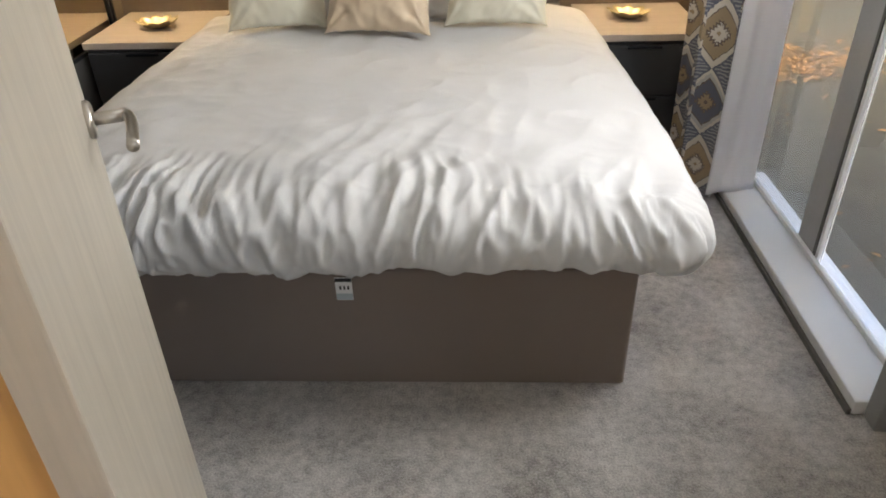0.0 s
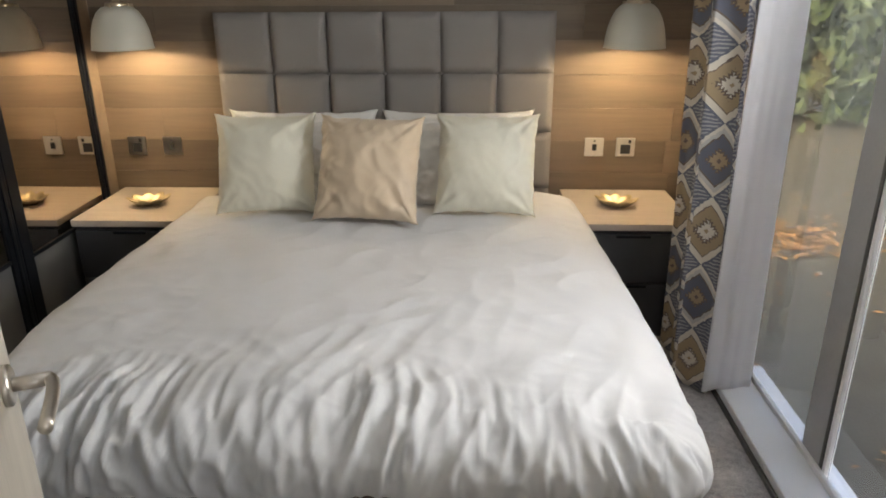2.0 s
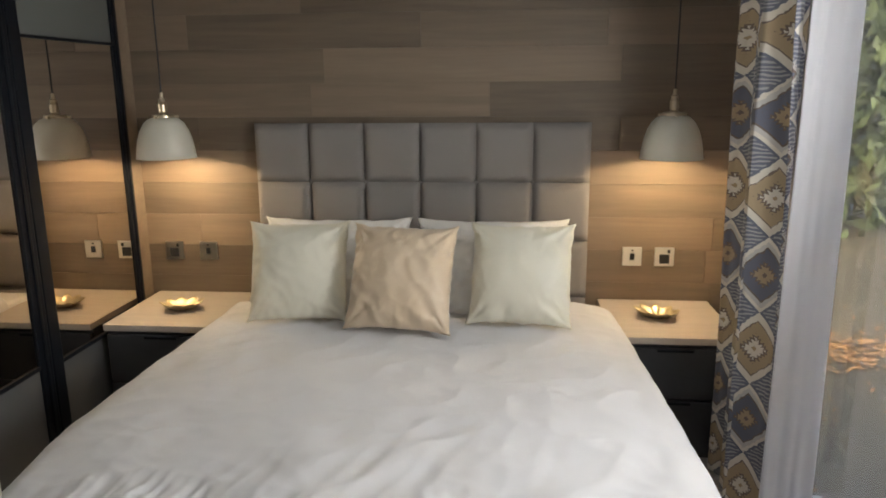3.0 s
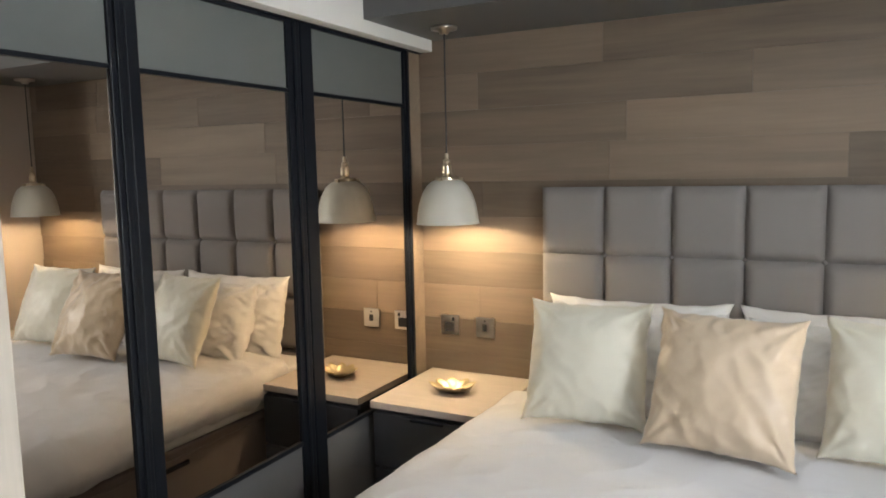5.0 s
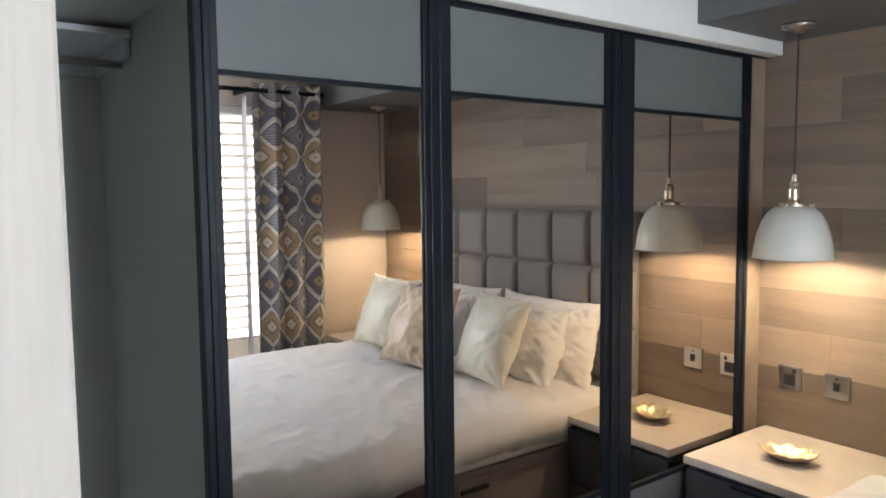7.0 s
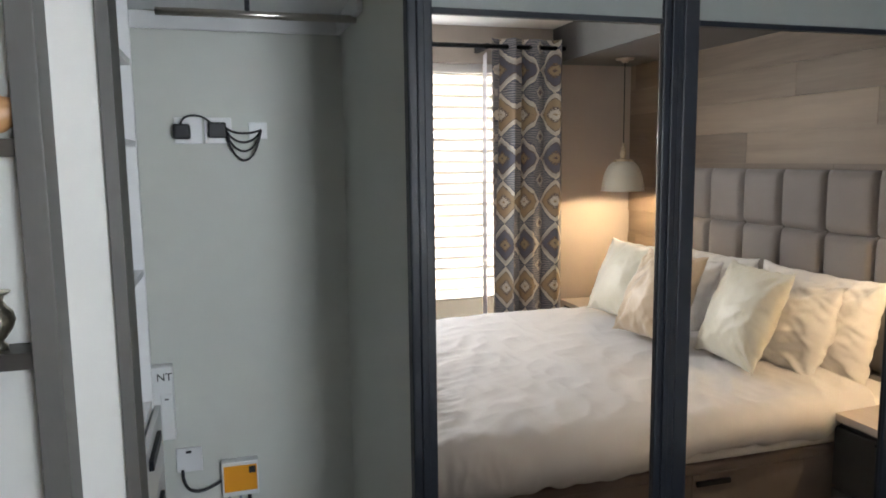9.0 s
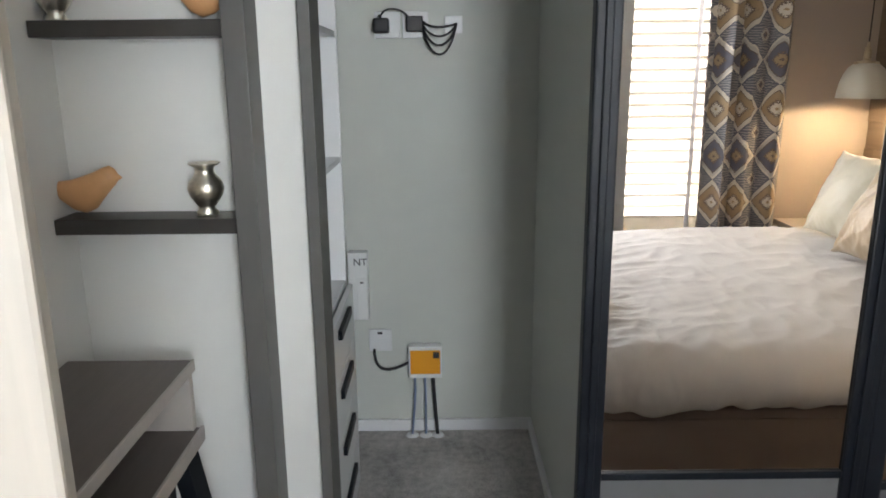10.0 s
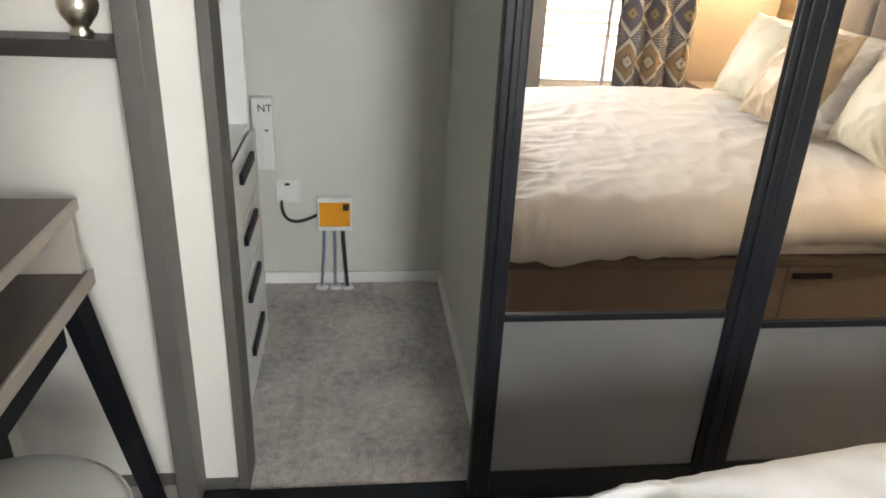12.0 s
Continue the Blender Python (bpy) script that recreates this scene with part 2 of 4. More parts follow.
BASECLOTH = mat("mushroom_fabric", (0.22, 0.175, 0.15), 0.9, vary=0.06, scale=4, grain=0.14, grain_scale=700, bump=0.4, depth=0.001, sheen=0.15)
VELVET = mat("grey_chenille", (0.25, 0.23, 0.22), 0.85, vary=0.05, scale=5, grain=0.14, grain_scale=700, bump=0.35, depth=0.001, sheen=0.12)
BRASS = mat("antique_brass", (0.60, 0.52, 0.39), 0.28, 1.0, vary=0.1, grain=0.08, bump=0.03)
CHROME = mat("brushed_chrome", (0.62, 0.58, 0.53), 0.28, 1.0, vary=0.06, grain=0.08, bump=0.03)
GOLD = mat("gold_leaf_dish", (0.60, 0.52, 0.34), 0.42, 1.0, vary=0.12, scale=30, grain=0.1, bump=0.15)
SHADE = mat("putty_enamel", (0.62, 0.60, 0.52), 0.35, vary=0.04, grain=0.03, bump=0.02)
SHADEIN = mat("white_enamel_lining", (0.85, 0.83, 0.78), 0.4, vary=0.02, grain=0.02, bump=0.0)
CABLE = mat("black_rubber_cable", (0.02, 0.02, 0.022), 0.5, grain=0.05)
CABLEBLUE = mat("blue_grey_pipe", (0.20, 0.25, 0.36), 0.45, grain=0.05)
ORANGE = mat("orange_label", (0.85, 0.36, 0.01), 0.45, vary=0.03, grain=0.03)
TAN = mat("tan_glaze", (0.62, 0.33, 0.14), 0.4, vary=0.12, scale=20, grain=0.1, grain_scale=90, bump=0.1)
SILVER = mat("mercury_glass", (0.78, 0.73, 0.62), 0.33, 1.0, vary=0.3, scale=60, grain=0.3, grain_scale=160, bump=0.3)
DARKSHELF = mat("dark_wood_shelf", (0.05, 0.045, 0.04), 0.4, vary=0.15, stretch=(10, 1, 10), scale=4, grain=0.15, grain_scale=25)
DESKWOOD = mat("taupe_desk_wood", (0.15, 0.125, 0.11), 0.45, vary=0.12, scale=4, stretch=(1, 12, 12), grain=0.15, grain_scale=20)
DESKSIDE = mat("pale_desk_lining", (0.46, 0.42, 0.38), 0.5, vary=0.06, grain=0.06)
STOOLTOP = mat("pale_grey_leatherette", (0.50, 0.51, 0.49), 0.45, vary=0.04, grain=0.06, grain_scale=300)
INK = mat("black_ink", (0.02, 0.02, 0.02), 0.6, grain=0.0, bump=0.0)
MIRROR, _mn, _ml, _mb = nodes_of("bronze_mirror")
_mb.inputs["Base Color"].default_value, _mb.inputs["Metallic"].default_value, _mb.inputs["Roughness"].default_value = (0.69, 0.63, 0.565, 1), 1.0, 0.0
GLASS, HAZED = glass_material("clear_glass"), glass_material("hazed_glass", 0.17)
CURTAIN, VOILE = curtain_material(), voile_material()
BULB = glow("warm_bulb", (1.0, 0.72, 0.40), 14.0)
CLAD = mat("white_cladding_board", (0.86, 0.82, 0.73), 0.5, vary=0.05, grain=0.04, grain_scale=30)
DECK = mat("wet_dark_ground", (0.06, 0.05, 0.03), 0.6, vary=0.35, scale=1.5, grain=0.4, grain_scale=60, bump=0.5, depth=0.01)
LEAF = mat("hedge_leaf", (0.09, 0.12, 0.035), 0.5, vary=0.4, scale=1.2, grain=0.3, grain_scale=9, bump=0)
LITTER = mat("fallen_leaf", (0.30, 0.15, 0.045), 0.6, vary=0.5, scale=4, grain=0.3, bump=0)
TRUNK = mat("bark", (0.10, 0.08, 0.06), 0.9, vary=0.3, grain=0.3, grain_scale=30, bump=0.5)


# ---- mesh helpers ----
def mesh_ob(name, bm, material, parent=None, smooth=False):
    me = bpy.data.meshes.new(name)
    bm.normal_update()
    bm.to_mesh(me)
    bm.free()
    me.materials.append(material)
    if smooth:
        for p in me.polygons:
            p.use_smooth = True
    ob = new(name, me)
    if parent is not None:
        ob.parent = parent
    return ob


def part(name, bm, material, parent, label="", smooth=False):
    ob = mesh_ob(name, bm, material, parent, smooth)
    return tagged(ob, label=label) if label else ob


def thing(name, label, category, group="", kind="", at=(0, 0, 0)):
    ob = new(name)
    ob.location = at
    ob.empty_display_size = 0.05
    return tagged(ob, label, category, group, kind)


def box(x0, x1, y0, y1, z0, z1, bevel=0.0, seg=2, bm=None):
    bm = bm or bmesh.new()
    m = Matrix.Translation(((x0 + x1) / 2, (y0 + y1) / 2, (z0 + z1) / 2)) @ Matrix.Diagonal((abs(x1 - x0), abs(y1 - y0), abs(z1 - z0), 1))
    made = bmesh.ops.create_cube(bm, size=1, matrix=m)["verts"]
    if bevel:
        edges = list({e for v in made for e in v.link_edges})
        bmesh.ops.bevel(bm, geom=edges, offset=bevel, segments=seg, affect="EDGES", profile=0.6)
    return bm


def lathe(profile, centre=(0, 0, 0), steps=32, bm=None):
    """Turns (radius, height) pairs round the upright axis through centre."""
    bm = bm or bmesh.new()
    rings = []
    for r, z in profile:
        rings.append([bm.verts.new((centre[0] + r * math.cos(a), centre[1] + r * math.sin(a), centre[2] + z))
                      for a in (2 * math.pi * i / steps for i in range(steps))])
    for lo, hi in zip(rings, rings[1:]):
        for i in range(steps):
            bm.faces.new((lo[i], lo[(i + 1) % steps], hi[(i + 1) % steps], hi[i]))
    return bm


def tube(points, r, steps=8, bm=None):
    """A round bar or cable along points."""
    bm = bm or bmesh.new()
    pts = [Vector(p) for p in points]
    rings = []
    for i, p in enumerate(pts):
        way = (pts[min(i + 1, len(pts) - 1)] - pts[max(i - 1, 0)]).normalized()
        side = way.cross(Vector((0.13, 0.21, 0.97)))
        if side.length < 0.05:
            side = way.cross(Vector((1, 0, 0)))
        side.normalize()
        up = side.cross(way)
        rings.append([bm.verts.new(p + r * (math.cos(a) * side + math.sin(a) * up)) for a in (2 * math.pi * k / steps for k in range(steps))])
    for a, b in zip(rings, rings[1:]):
        for k in range(steps):
            bm.faces.new((a[k], a[(k + 1) % steps], b[(k + 1) % steps], b[k]))
    bm.faces.new(rings[0][::-1])
    bm.faces.new(rings[-1])
    return bm


def curve_points(a, b, c, d, n=14):
    a, b, c, d = map(Vector, (a, b, c, d))
    return [(1 - t) ** 3 * a + 3 * t * (1 - t) ** 2 * b + 3 * t * t * (1 - t) * c + t ** 3 * d for t in (i / n for i in range(n + 1))]


def structure(name, bm, material, label, category="wall"):
    return tagged(mesh_ob(name, bm, material), label, category, kind="structure")


# ---- the room's shell ----
WEST, EAST, NORTH, SOUTH = -1.31, 1.39, 3.07, -0.06
ALCOVE, CLOSET = -1.41, -2.47
CEILING = 2.14

bm = box(-2.55, 1.39, -0.16, 3.2, -0.1, 0.0)
box(-0.35, 1.39, -2.2, -0.16, -0.1, 0.0, bm=bm)
structure("floor", bm, CARPET, "mottled grey-beige deep pile carpet", "floor")
structure("wall_north", box(-2.55, 1.6, 3.085, 3.2, 0, CEILING), BOARD, "wall behind the bed under oak boards")
bm = box(EAST, 1.48, 2.29, 3.085, 0, CEILING)
box(EAST, 1.55, 0.98, 2.29, 1.93, CEILING, bm=bm)
box(EAST, 1.55, -0.45, 0.98, 0, CEILING, bm=bm)
# the gap left in the hall stretch is invented, to admit fill light
box(EAST, 1.55, -2.2, -1.95, 0, CEILING, bm=bm)
box(EAST, 1.55, -1.95, -0.45, 1.93, CEILING, bm=bm)
box(EAST, 1.55, 0.98, 2.29, -0.1, 0.004, bm=bm)
structure("wall_east", bm, MOCHA, "plain mocha wall with the glazed door opening and an added unseen hall opening")
bm = box(-2.6, -2.474, SOUTH, 3.085, 0, CEILING)
structure("wall_west", bm, GREYPAINT, "grey-green papered wall at the back of the closet")
bm = box(-2.6, 0.05, -0.16, SOUTH, 0, CEILING)
box(0.85, 1.39, -0.16, SOUTH, 0, CEILING, bm=bm)
box(0.05, 0.85, -0.16, SOUTH, 2.03, CEILING, bm=bm)
structure("wall_south", bm, PAINT, "warm white wall round the bedroom doorway")
structure("wall_alcove", box(ALCOVE - 0.07, ALCOVE, SOUTH, 0.335, 0, CEILING), PAINT, "warm white wall of the dressing alcove")
bm = box(-0.35, -0.27, -2.2, -0.16, 0, CEILING)
box(-0.35, 1.39, -2.3, -2.2, 0, CEILING, bm=bm)
structure("wall_hall", bm, PAINT, "plain hall walls outside the bedroom door")
structure("ceiling", box(-2.6, 1.55, -2.3, 3.2, CEILING, CEILING + 0.1), CEIL, "plain white ceiling", "ceiling")
structure("soffit", box(-1.245, EAST, 2.54, 3.085, 1.935, CEILING), SOFFIT, "charcoal dropped soffit over the bed head", "ceiling")
structure("fascia", box(-1.42, -1.247, 0.3, 3.06, 1.888, CEILING, 0.004), PAINT, "white fascia above the sliding wardrobe doors", "trim")

# oak boards on the wall behind the bed
rng = random.Random(4)
wall_boards = new("board_cladding")
tagged(wall_boards, "washed oak boards laid in staggered rows", "cladding", kind="structure")
ROW = 0.1489
for row in range(13):
    x = -1.42 - rng.uniform(0, 0.7)
    while x < EAST:
        length = rng.choice((0.55, 0.8, 1.05, 1.3))
        a, b = max(x, -1.42), min(x + length, EAST - 0.002)
        if b - a > 0.03:
            bm = box(a + 0.0005, b - 0.0005, NORTH + rng.uniform(0, 0.0006), 3.084, row * ROW + 0.0004, (row + 1) * ROW - 0.0004, 0.0004, 1)
            part("board", bm, BOARD, wall_boards)
        x += length

# skirtings and trims
structure("baseboard_closet", box(-2.474, -2.46, 0.2, 1.03, 0, 0.045, 0.003), UPVC, "narrow white skirting at the closet back", "baseboard")
structure("baseboard_closet_side", box(-2.46, -1.42, 1.012, 1.024, 0, 0.045, 0.003), UPVC, "narrow white skirting on the closet partition", "baseboard")
structure("closet_partition", box(-2.474, -1.40, 1.024, 1.06, 0, 1.9), GREYPAINT, "grey-green closet side partition")
structure("closet_end_wall", box(-2.474, -1.48, 0.0, 0.04, 0, CEILING), GREYPAINT, "grey-green closet end wall")
structure("closet_cornice", box(-2.474, -2.42, 0.1, 1.024, 1.856, 1.889, 0.012), UPVC, "white cornice at the closet ceiling", "trim")
structure("closet_ceiling", box(-2.474, -1.42, 0.0, 3.06, 1.89, 1.92), GREYPAINT, "closet ceiling board", "ceiling")
structure("trim_alcove", box(ALCOVE, -1.305, 0.297, 0.341, 0, 1.9, 0.003), TAUPE, "taupe upright trim beside the alcove", "trim")
structure("trim_panel", box(-1.48, -1.392, 0.341, 0.421, 0.025, 1.9), PAINT, "white end panel between taupe trims", "trim")
structure("trim_closet", box(-1.48, -1.372, 0.421, 0.445, 0, 1.9, 0.002), TAUPE, "taupe upright trim at the closet opening", "trim")
structure("trim_foot", box(-1.48, -1.372, 0.341, 0.421, 0, 0.025), TAUPE, "taupe foot strip under the end panel", "trim")
structure("baseboard_alcove", box(ALCOVE, ALCOVE + 0.008, SOUTH, 0.297, 0, 0.03), TAUPE, "low taupe skirting in the alcove", "baseboard")
structure("track_floor", box(-1.36, -1.3, 0.341, 3.065, 0.0, 0.014, 0.002), BLACK, "black sliding door floor track", "trim")
structure("track_top", box(-1.36, -1.298, 0.341, 3.065, 1.8845, 1.8875), BLACK, "black sliding door head track", "trim")
structure("door_frame", box(0.015, 0.065, -0.2, -0.045, 0, 2.03, 0.004), OAK, "orange oak door lining", "door frame")

# ---- glazed sliding door to the outside ----
patio = thing("window_1", "tall white sliding patio door with two panes and a deep sill", "patio door", kind="structure")
GX = 1.47
part("window_sill", box(1.305, 1.44, 0.97, 2.285, 0.0, 0.045, 0.006), UPVC, patio)
# shade in the gap between sill and carpet, modelled as a dark strip
part("floor_strip", box(1.293, 1.304, 0.97, 2.285, 0.0, 0.018, 0.002), TAUPE, patio, "dark strip standing in for the shadow gap under the sill")
part("reveal_post", box(1.335, 1.435, 0.912, 0.968, 0.0, 1.9, 0.004), mat("grey_reveal", (0.30, 0.30, 0.295), 0.45), patio, "grey reveal post")
part("sill_rail", box(1.44, 1.455, 0.985, 2.285, 0.03, 0.06, 0.003), UPVC, patio)
part("frame_bottom", box(1.44, 1.53, 0.985, 2.285, 0.0, 0.03, 0.003), UPVC, patio)
part("frame_top", box(1.435, 1.53, 0.985, 2.285, 1.88, 1.93, 0.004), UPVC, patio)
part("frame_side", box(1.435, 1.464, 2.262, 2.287, 0.03, 1.88, 0.004), UPVC, patio)
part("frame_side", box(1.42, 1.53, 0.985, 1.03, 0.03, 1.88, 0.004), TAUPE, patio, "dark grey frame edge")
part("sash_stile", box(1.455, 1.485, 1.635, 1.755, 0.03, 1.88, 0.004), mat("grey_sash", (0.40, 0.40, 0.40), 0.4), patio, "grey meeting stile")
part("sash_edge", box(1.458, 1.482, 1.605, 1.622, 0.03, 1.88, 0.003), UPVC, patio)
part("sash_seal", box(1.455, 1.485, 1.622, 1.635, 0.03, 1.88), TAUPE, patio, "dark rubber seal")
for (a, b, x, material) in ((1.755, 2.262, 1.456, HAZED), (1.03, 1.60, 1.468, GLASS)):
    p = part("pane", box(x, x + 0.006, a, b, 0.03, 1.88), material, patio)
    p.visible_shadow = False

# ---- curtain, voile and pole ----
def cloth(name, material, x, y0, y1, z0, z1, depth, folds, label, category, parent=None, flare=0.0, fade=1.0, seed=0):
    bm = bmesh.new()
    uvl = bm.loops.layers.uv.new("UVMap")
    nu, nv = folds * 14, 50
    run, rows, us = 0.0, [], []
    for j in range(nv + 1):
        v = j / nv
        z = z0 + (z1 - z0) * v
        row = []
        for i in range(nu + 1):
            u = i / nu
            ph = 2 * math.pi * folds * u + 0.5 * math.sin(3 * v + seed)
            k = depth * (0.75 + 0.35 * math.sin(5.0 * u + seed))
            wave = k * math.sin(ph) + 0.25 * k * math.sin(2.3 * ph + 2 * v)
            y = y0 + (y1 - y0) * u + 0.3 * k * math.sin(2 * ph) + flare * (1 - v) * (u - 0.5)
            row.append(bm.verts.new((x + wave + 0.006 * noise.noise(Vector((u * 5, v * 4, seed))), y, z)))
        rows.append(row)
    us = [0.0]
    for a, b in zip(rows[0], rows[0][1:]):
        us.append(us[-1] + (b.co - a.co).length)
    for j in range(nv):
        for i in range(nu):
            f = bm.faces.new((rows[j][i], rows[j][i + 1], rows[j + 1][i + 1], rows[j + 1][i]))
            f.smooth = True
            for lp, (ii, jj) in zip(f.loops, ((i, j), (i + 1, j), (i + 1, j + 1), (i, j + 1))):
                lp[uvl].uv = (us[ii] * fade, z0 + (z1 - z0) * jj / nv)
    ob = mesh_ob(name, bm, material)
    sol = ob.modifiers.new("thick", "SOLIDIFY")
    sol.thickness = 0.002
    return tagged(ob, label, category)


cloth("curtain", CURTAIN, 1.212, 2.09, 2.515, 0.012, 2.045, 0.052, 3, "heavy ikat curtain in ochre, cream and slate lozenges", "curtain", seed=1.3)
voile = cloth("voile_curtain", VOILE, 0.0, -0.078, 0.078, 0.052, 1.97, 0.004, 2, "sheer white voile curtain gathered beside the glass", "curtain", flare=0.035, seed=0.4)
voile.matrix_world = pose(1.318, 2.075, 0, 0, 0, -78)
pole = thing("curtain_pole", "dark metal curtain pole above the glazed door", "curtain pole")
part("pole", tube([(1.21, 0.9, 2.0), (1.21, 2.53, 2.0)], 0.013, 12), BLACK, pole, smooth=True)
for y in (0.95, 2.05):
    part("bracket", box(1.2, 1.39, y - 0.012, y + 0.012, 1.985, 2.015, 0.003), BLACK, pole)
part("finial", lathe([(0.0, 0), (0.018, 0.004), (0.018, 0.02), (0.0, 0.024)], (1.21, 0.89, 1.988), 12), BLACK, pole, smooth=True)

# ---- wardrobe with sliding mirror doors ----
def wardrobe_door(y0, y1, x, mirror_label, mid=0.496, wl=0.05, wr=0.05):
    d = thing("wardrobe_door", mirror_label, "wardrobe door", "sliding wardrobe doors")
    for a, b in ((y0, y0 + wl), (y1 - wr, y1)):
        part("stile", box(x - 0.03, x + 0.003, a, b, 0.016, 1.884, 0.004), BLACK, d)
        if b == y1 or y0 < 1.0:
            part("stile_ridge", box(x + 0.003, x + 0.009, (a + b) / 2 - 0.008, (a + b) / 2 + 0.008, 0.018, 1.882, 0.003), BLACK, d)
    for z0, z1 in ((0.016, 0.082), (mid, mid + 0.016), (1.652, 1.664), (1.872, 1.884)):
        part("rail", box(x - 0.025, x + 0.002, y0 + wl, y1 - wr, z0, z1, 0.002), BLACK, d)
    part("lower_panel", box(x - 0.018, x - 0.006, y0 + wl, y1 - wr, 0.082, mid), LOWPANEL, d, "smoked grey glass panel")
    part("mirror", box(x - 0.018, x - 0.006, y0 + wl, y1 - wr, mid + 0.016, 1.652), MIRROR, d, "bronze-tinted mirror")
    part("upper_panel", box(x - 0.018, x - 0.006, y0 + wl, y1 - wr, 1.664, 1.872), PANEL, d, "smoked grey glass panel")
    return d


LABEL = "sliding wardrobe door with mirror, grey panels and black frame"
wardrobe_door(0.965, 1.566, -1.304, LABEL)
wardrobe_door(1.567, 2.245, -1.306, LABEL, 0.466, 0.037, 0.068)
wardrobe_door(2.246, 2.955, -1.304, LABEL, 0.446, 0.062, 0.05)
structure("wardrobe_filler", box(-1.4, -1.318, 2.956, 3.07, 0, 1.885), BOARD, "oak filler strip beside the wardrobe", "trim")

# ---- bed ----
bed = thing("divan_bed", "king size divan bed in mushroom brown fabric", "bed")
part("base", box(-0.755, 0.755, 1.076, 2.985, 0.0, 0.375, 0.012, 3), BASECLOTH, bed)
part("mattress", box(-0.76, 0.76, 1.09, 2.985, 0.377, 0.52, 0.035, 4), PILLOW, bed, "white mattress")
for y0, y1 in ((1.10, 2.028), (2.036, 2.96)):
    dr = part("drawer_front", box(-0.762, -0.752, y0, y1, 0.03, 0.345, 0.004), BASECLOTH, bed)
    if y0 > 2:
        part("handle", box(-0.774, -0.763, y0 + 0.01, y0 + 0.14, 0.308, 0.325, 0.003), CABLE, dr, "dark pull handle")
tag = part("maker_tag", box(0.008, 0.05, 1.0725, 1.0755, 0.285, 0.352), WHITE, bed, "small white sewn label")
part("tag_band", box(0.0085, 0.0495, 1.0715, 1.0724, 0.287, 0.305), mat("pale_blue_print", (0.45, 0.52, 0.55), 0.6), tag)
part("tag_header", box(0.0085, 0.0495, 1.0715, 1.0724, 0.341, 0.351), INK, tag)
for k in range(3):
    part("tag_print", box(0.018 + 0.01 * k, 0.023 + 0.01 * k, 1.0715, 1.0724, 0.318, 0.328), INK, tag)


def duvet():
    bm = bmesh.new()
    x0, x1, y0, y1, L = -0.737, 0.79, 1.145, 2.74, 0.31
    nx, ny = 300, 300
    grid = []
    for j in range(ny + 1):
        Y = y0 - L + (y1 - y0 + L) * j / ny
        row = []
        for i in range(nx + 1):
            X = x0 - L + (x1 - x0 + 2 * L) * i / nx
            cx, cy = min(max(X, x0), x1), max(Y, y0)
            dx, dy = X - cx, Y - cy
            d = max(abs(dx), abs(dy)) if (dx and dy) else math.hypot(dx, dy)
            ln = math.hypot(dx, dy)
            ux, uy = (dx / ln, dy / ln) if ln else (0, 0)
            th = min(d / L, 1.0) * 2.75
            perim = (cx if abs(dy) >= abs(dx) else (-3 - cy if dx < 0 else 3 + cy)) + (math.atan2(dy, dx) * 0.12 if dx and dy else 0)
            foot = 1.0 if abs(dy) >= abs(dx) else 0.15
            if not d:
                foot = 0.15 + 0.85 * max(0.0, min(1.0, min(cx - x0, x1 - cx) / 0.12))
            if dx and dy:
                foot = 0.1 + 0.9 * (abs(dy) / ln) ** 4
            drift = 1.5 * noise.noise(Vector((X * 3, Y * 3, 2)))
            ridge = (1 - abs(noise.noise(Vector((perim * 13 + drift, d * 5.0, 0.3)))) * 2.4)
            ridge2 = 1 - 2.2 * abs(noise.noise(Vector((perim * 24 + drift, d * 9.0, 5.1))))
            edge = max(0.0, min(1.0, (d + 0.24 - (cy - y0)) / 0.36))
            edge = edge * edge * (3 - 2 * edge)
            ridge3 = 1 - 2.2 * abs(noise.noise(Vector((perim * 41 + 2 * drift, d * 12.0, 11.0))))
            fold = (0.024 * (ridge - 0.40) + 0.022 * (ridge2 - 0.42) + 0.008 * (ridge3 - 0.42)) * edge * foot * (1 - 0.45 * th / 2.75) * max(0.15, 0.8 + 1.3 * noise.noise(Vector((X * 3.3, Y * 2.0, 9.0))))
            reach = 0.06 + 0.085 * max(0.0, min(1.0, 1.25 - (cy - y0) / 1.3))
            if dx < 0:
                reach -= 0.085 * max(0.0, 1 - (cy - y0) / 0.5) * abs(dx) / ln
            o = (reach + fold) * math.sin(th)
            drop = 0.096 - 0.018 * min(1.0, (cy - y0) / 1.2)
            h = drop * (1 - math.cos(th)) * (1 + 0.16 * noise.noise(Vector((perim * 4, 1.7, 0))) + 0.11 * noise.noise(Vector((perim * 15, 4.7, 0)))) - fold * (0.75 * math.cos(th) if th < 1.57 else 0.25 * math.cos(th))
            # the quilt's filling, and creases that fan in from the foot
            inward = max(0.0, 1 - (cy - y0) / 0.7)
            fan = 1 - abs(noise.noise(Vector((X * 12 - Y * 5.0, Y * 2.6 + X * 1.5, 7.0)))) * 2.4
            fan2 = 1 - abs(noise.noise(Vector((X * 6 - Y * 4.0, Y * 5.0 + X * 2.0, 17.0)))) * 2.4
            soft = 0.016 * noise.noise(Vector((X * 2.1, Y * 1.9, 1.0))) + 0.006 * noise.noise(Vector((X * 5 + Y * 3, Y * 5, 3.0)))
            fine = 1 - abs(noise.noise(Vector((X * 9 + Y * 8, Y * 11 - X * 5, 23.0)))) * 2.6
            top = soft + 0.009 * fan * inward ** 1.4 + 0.006 * fan2 + 0.002 * fine
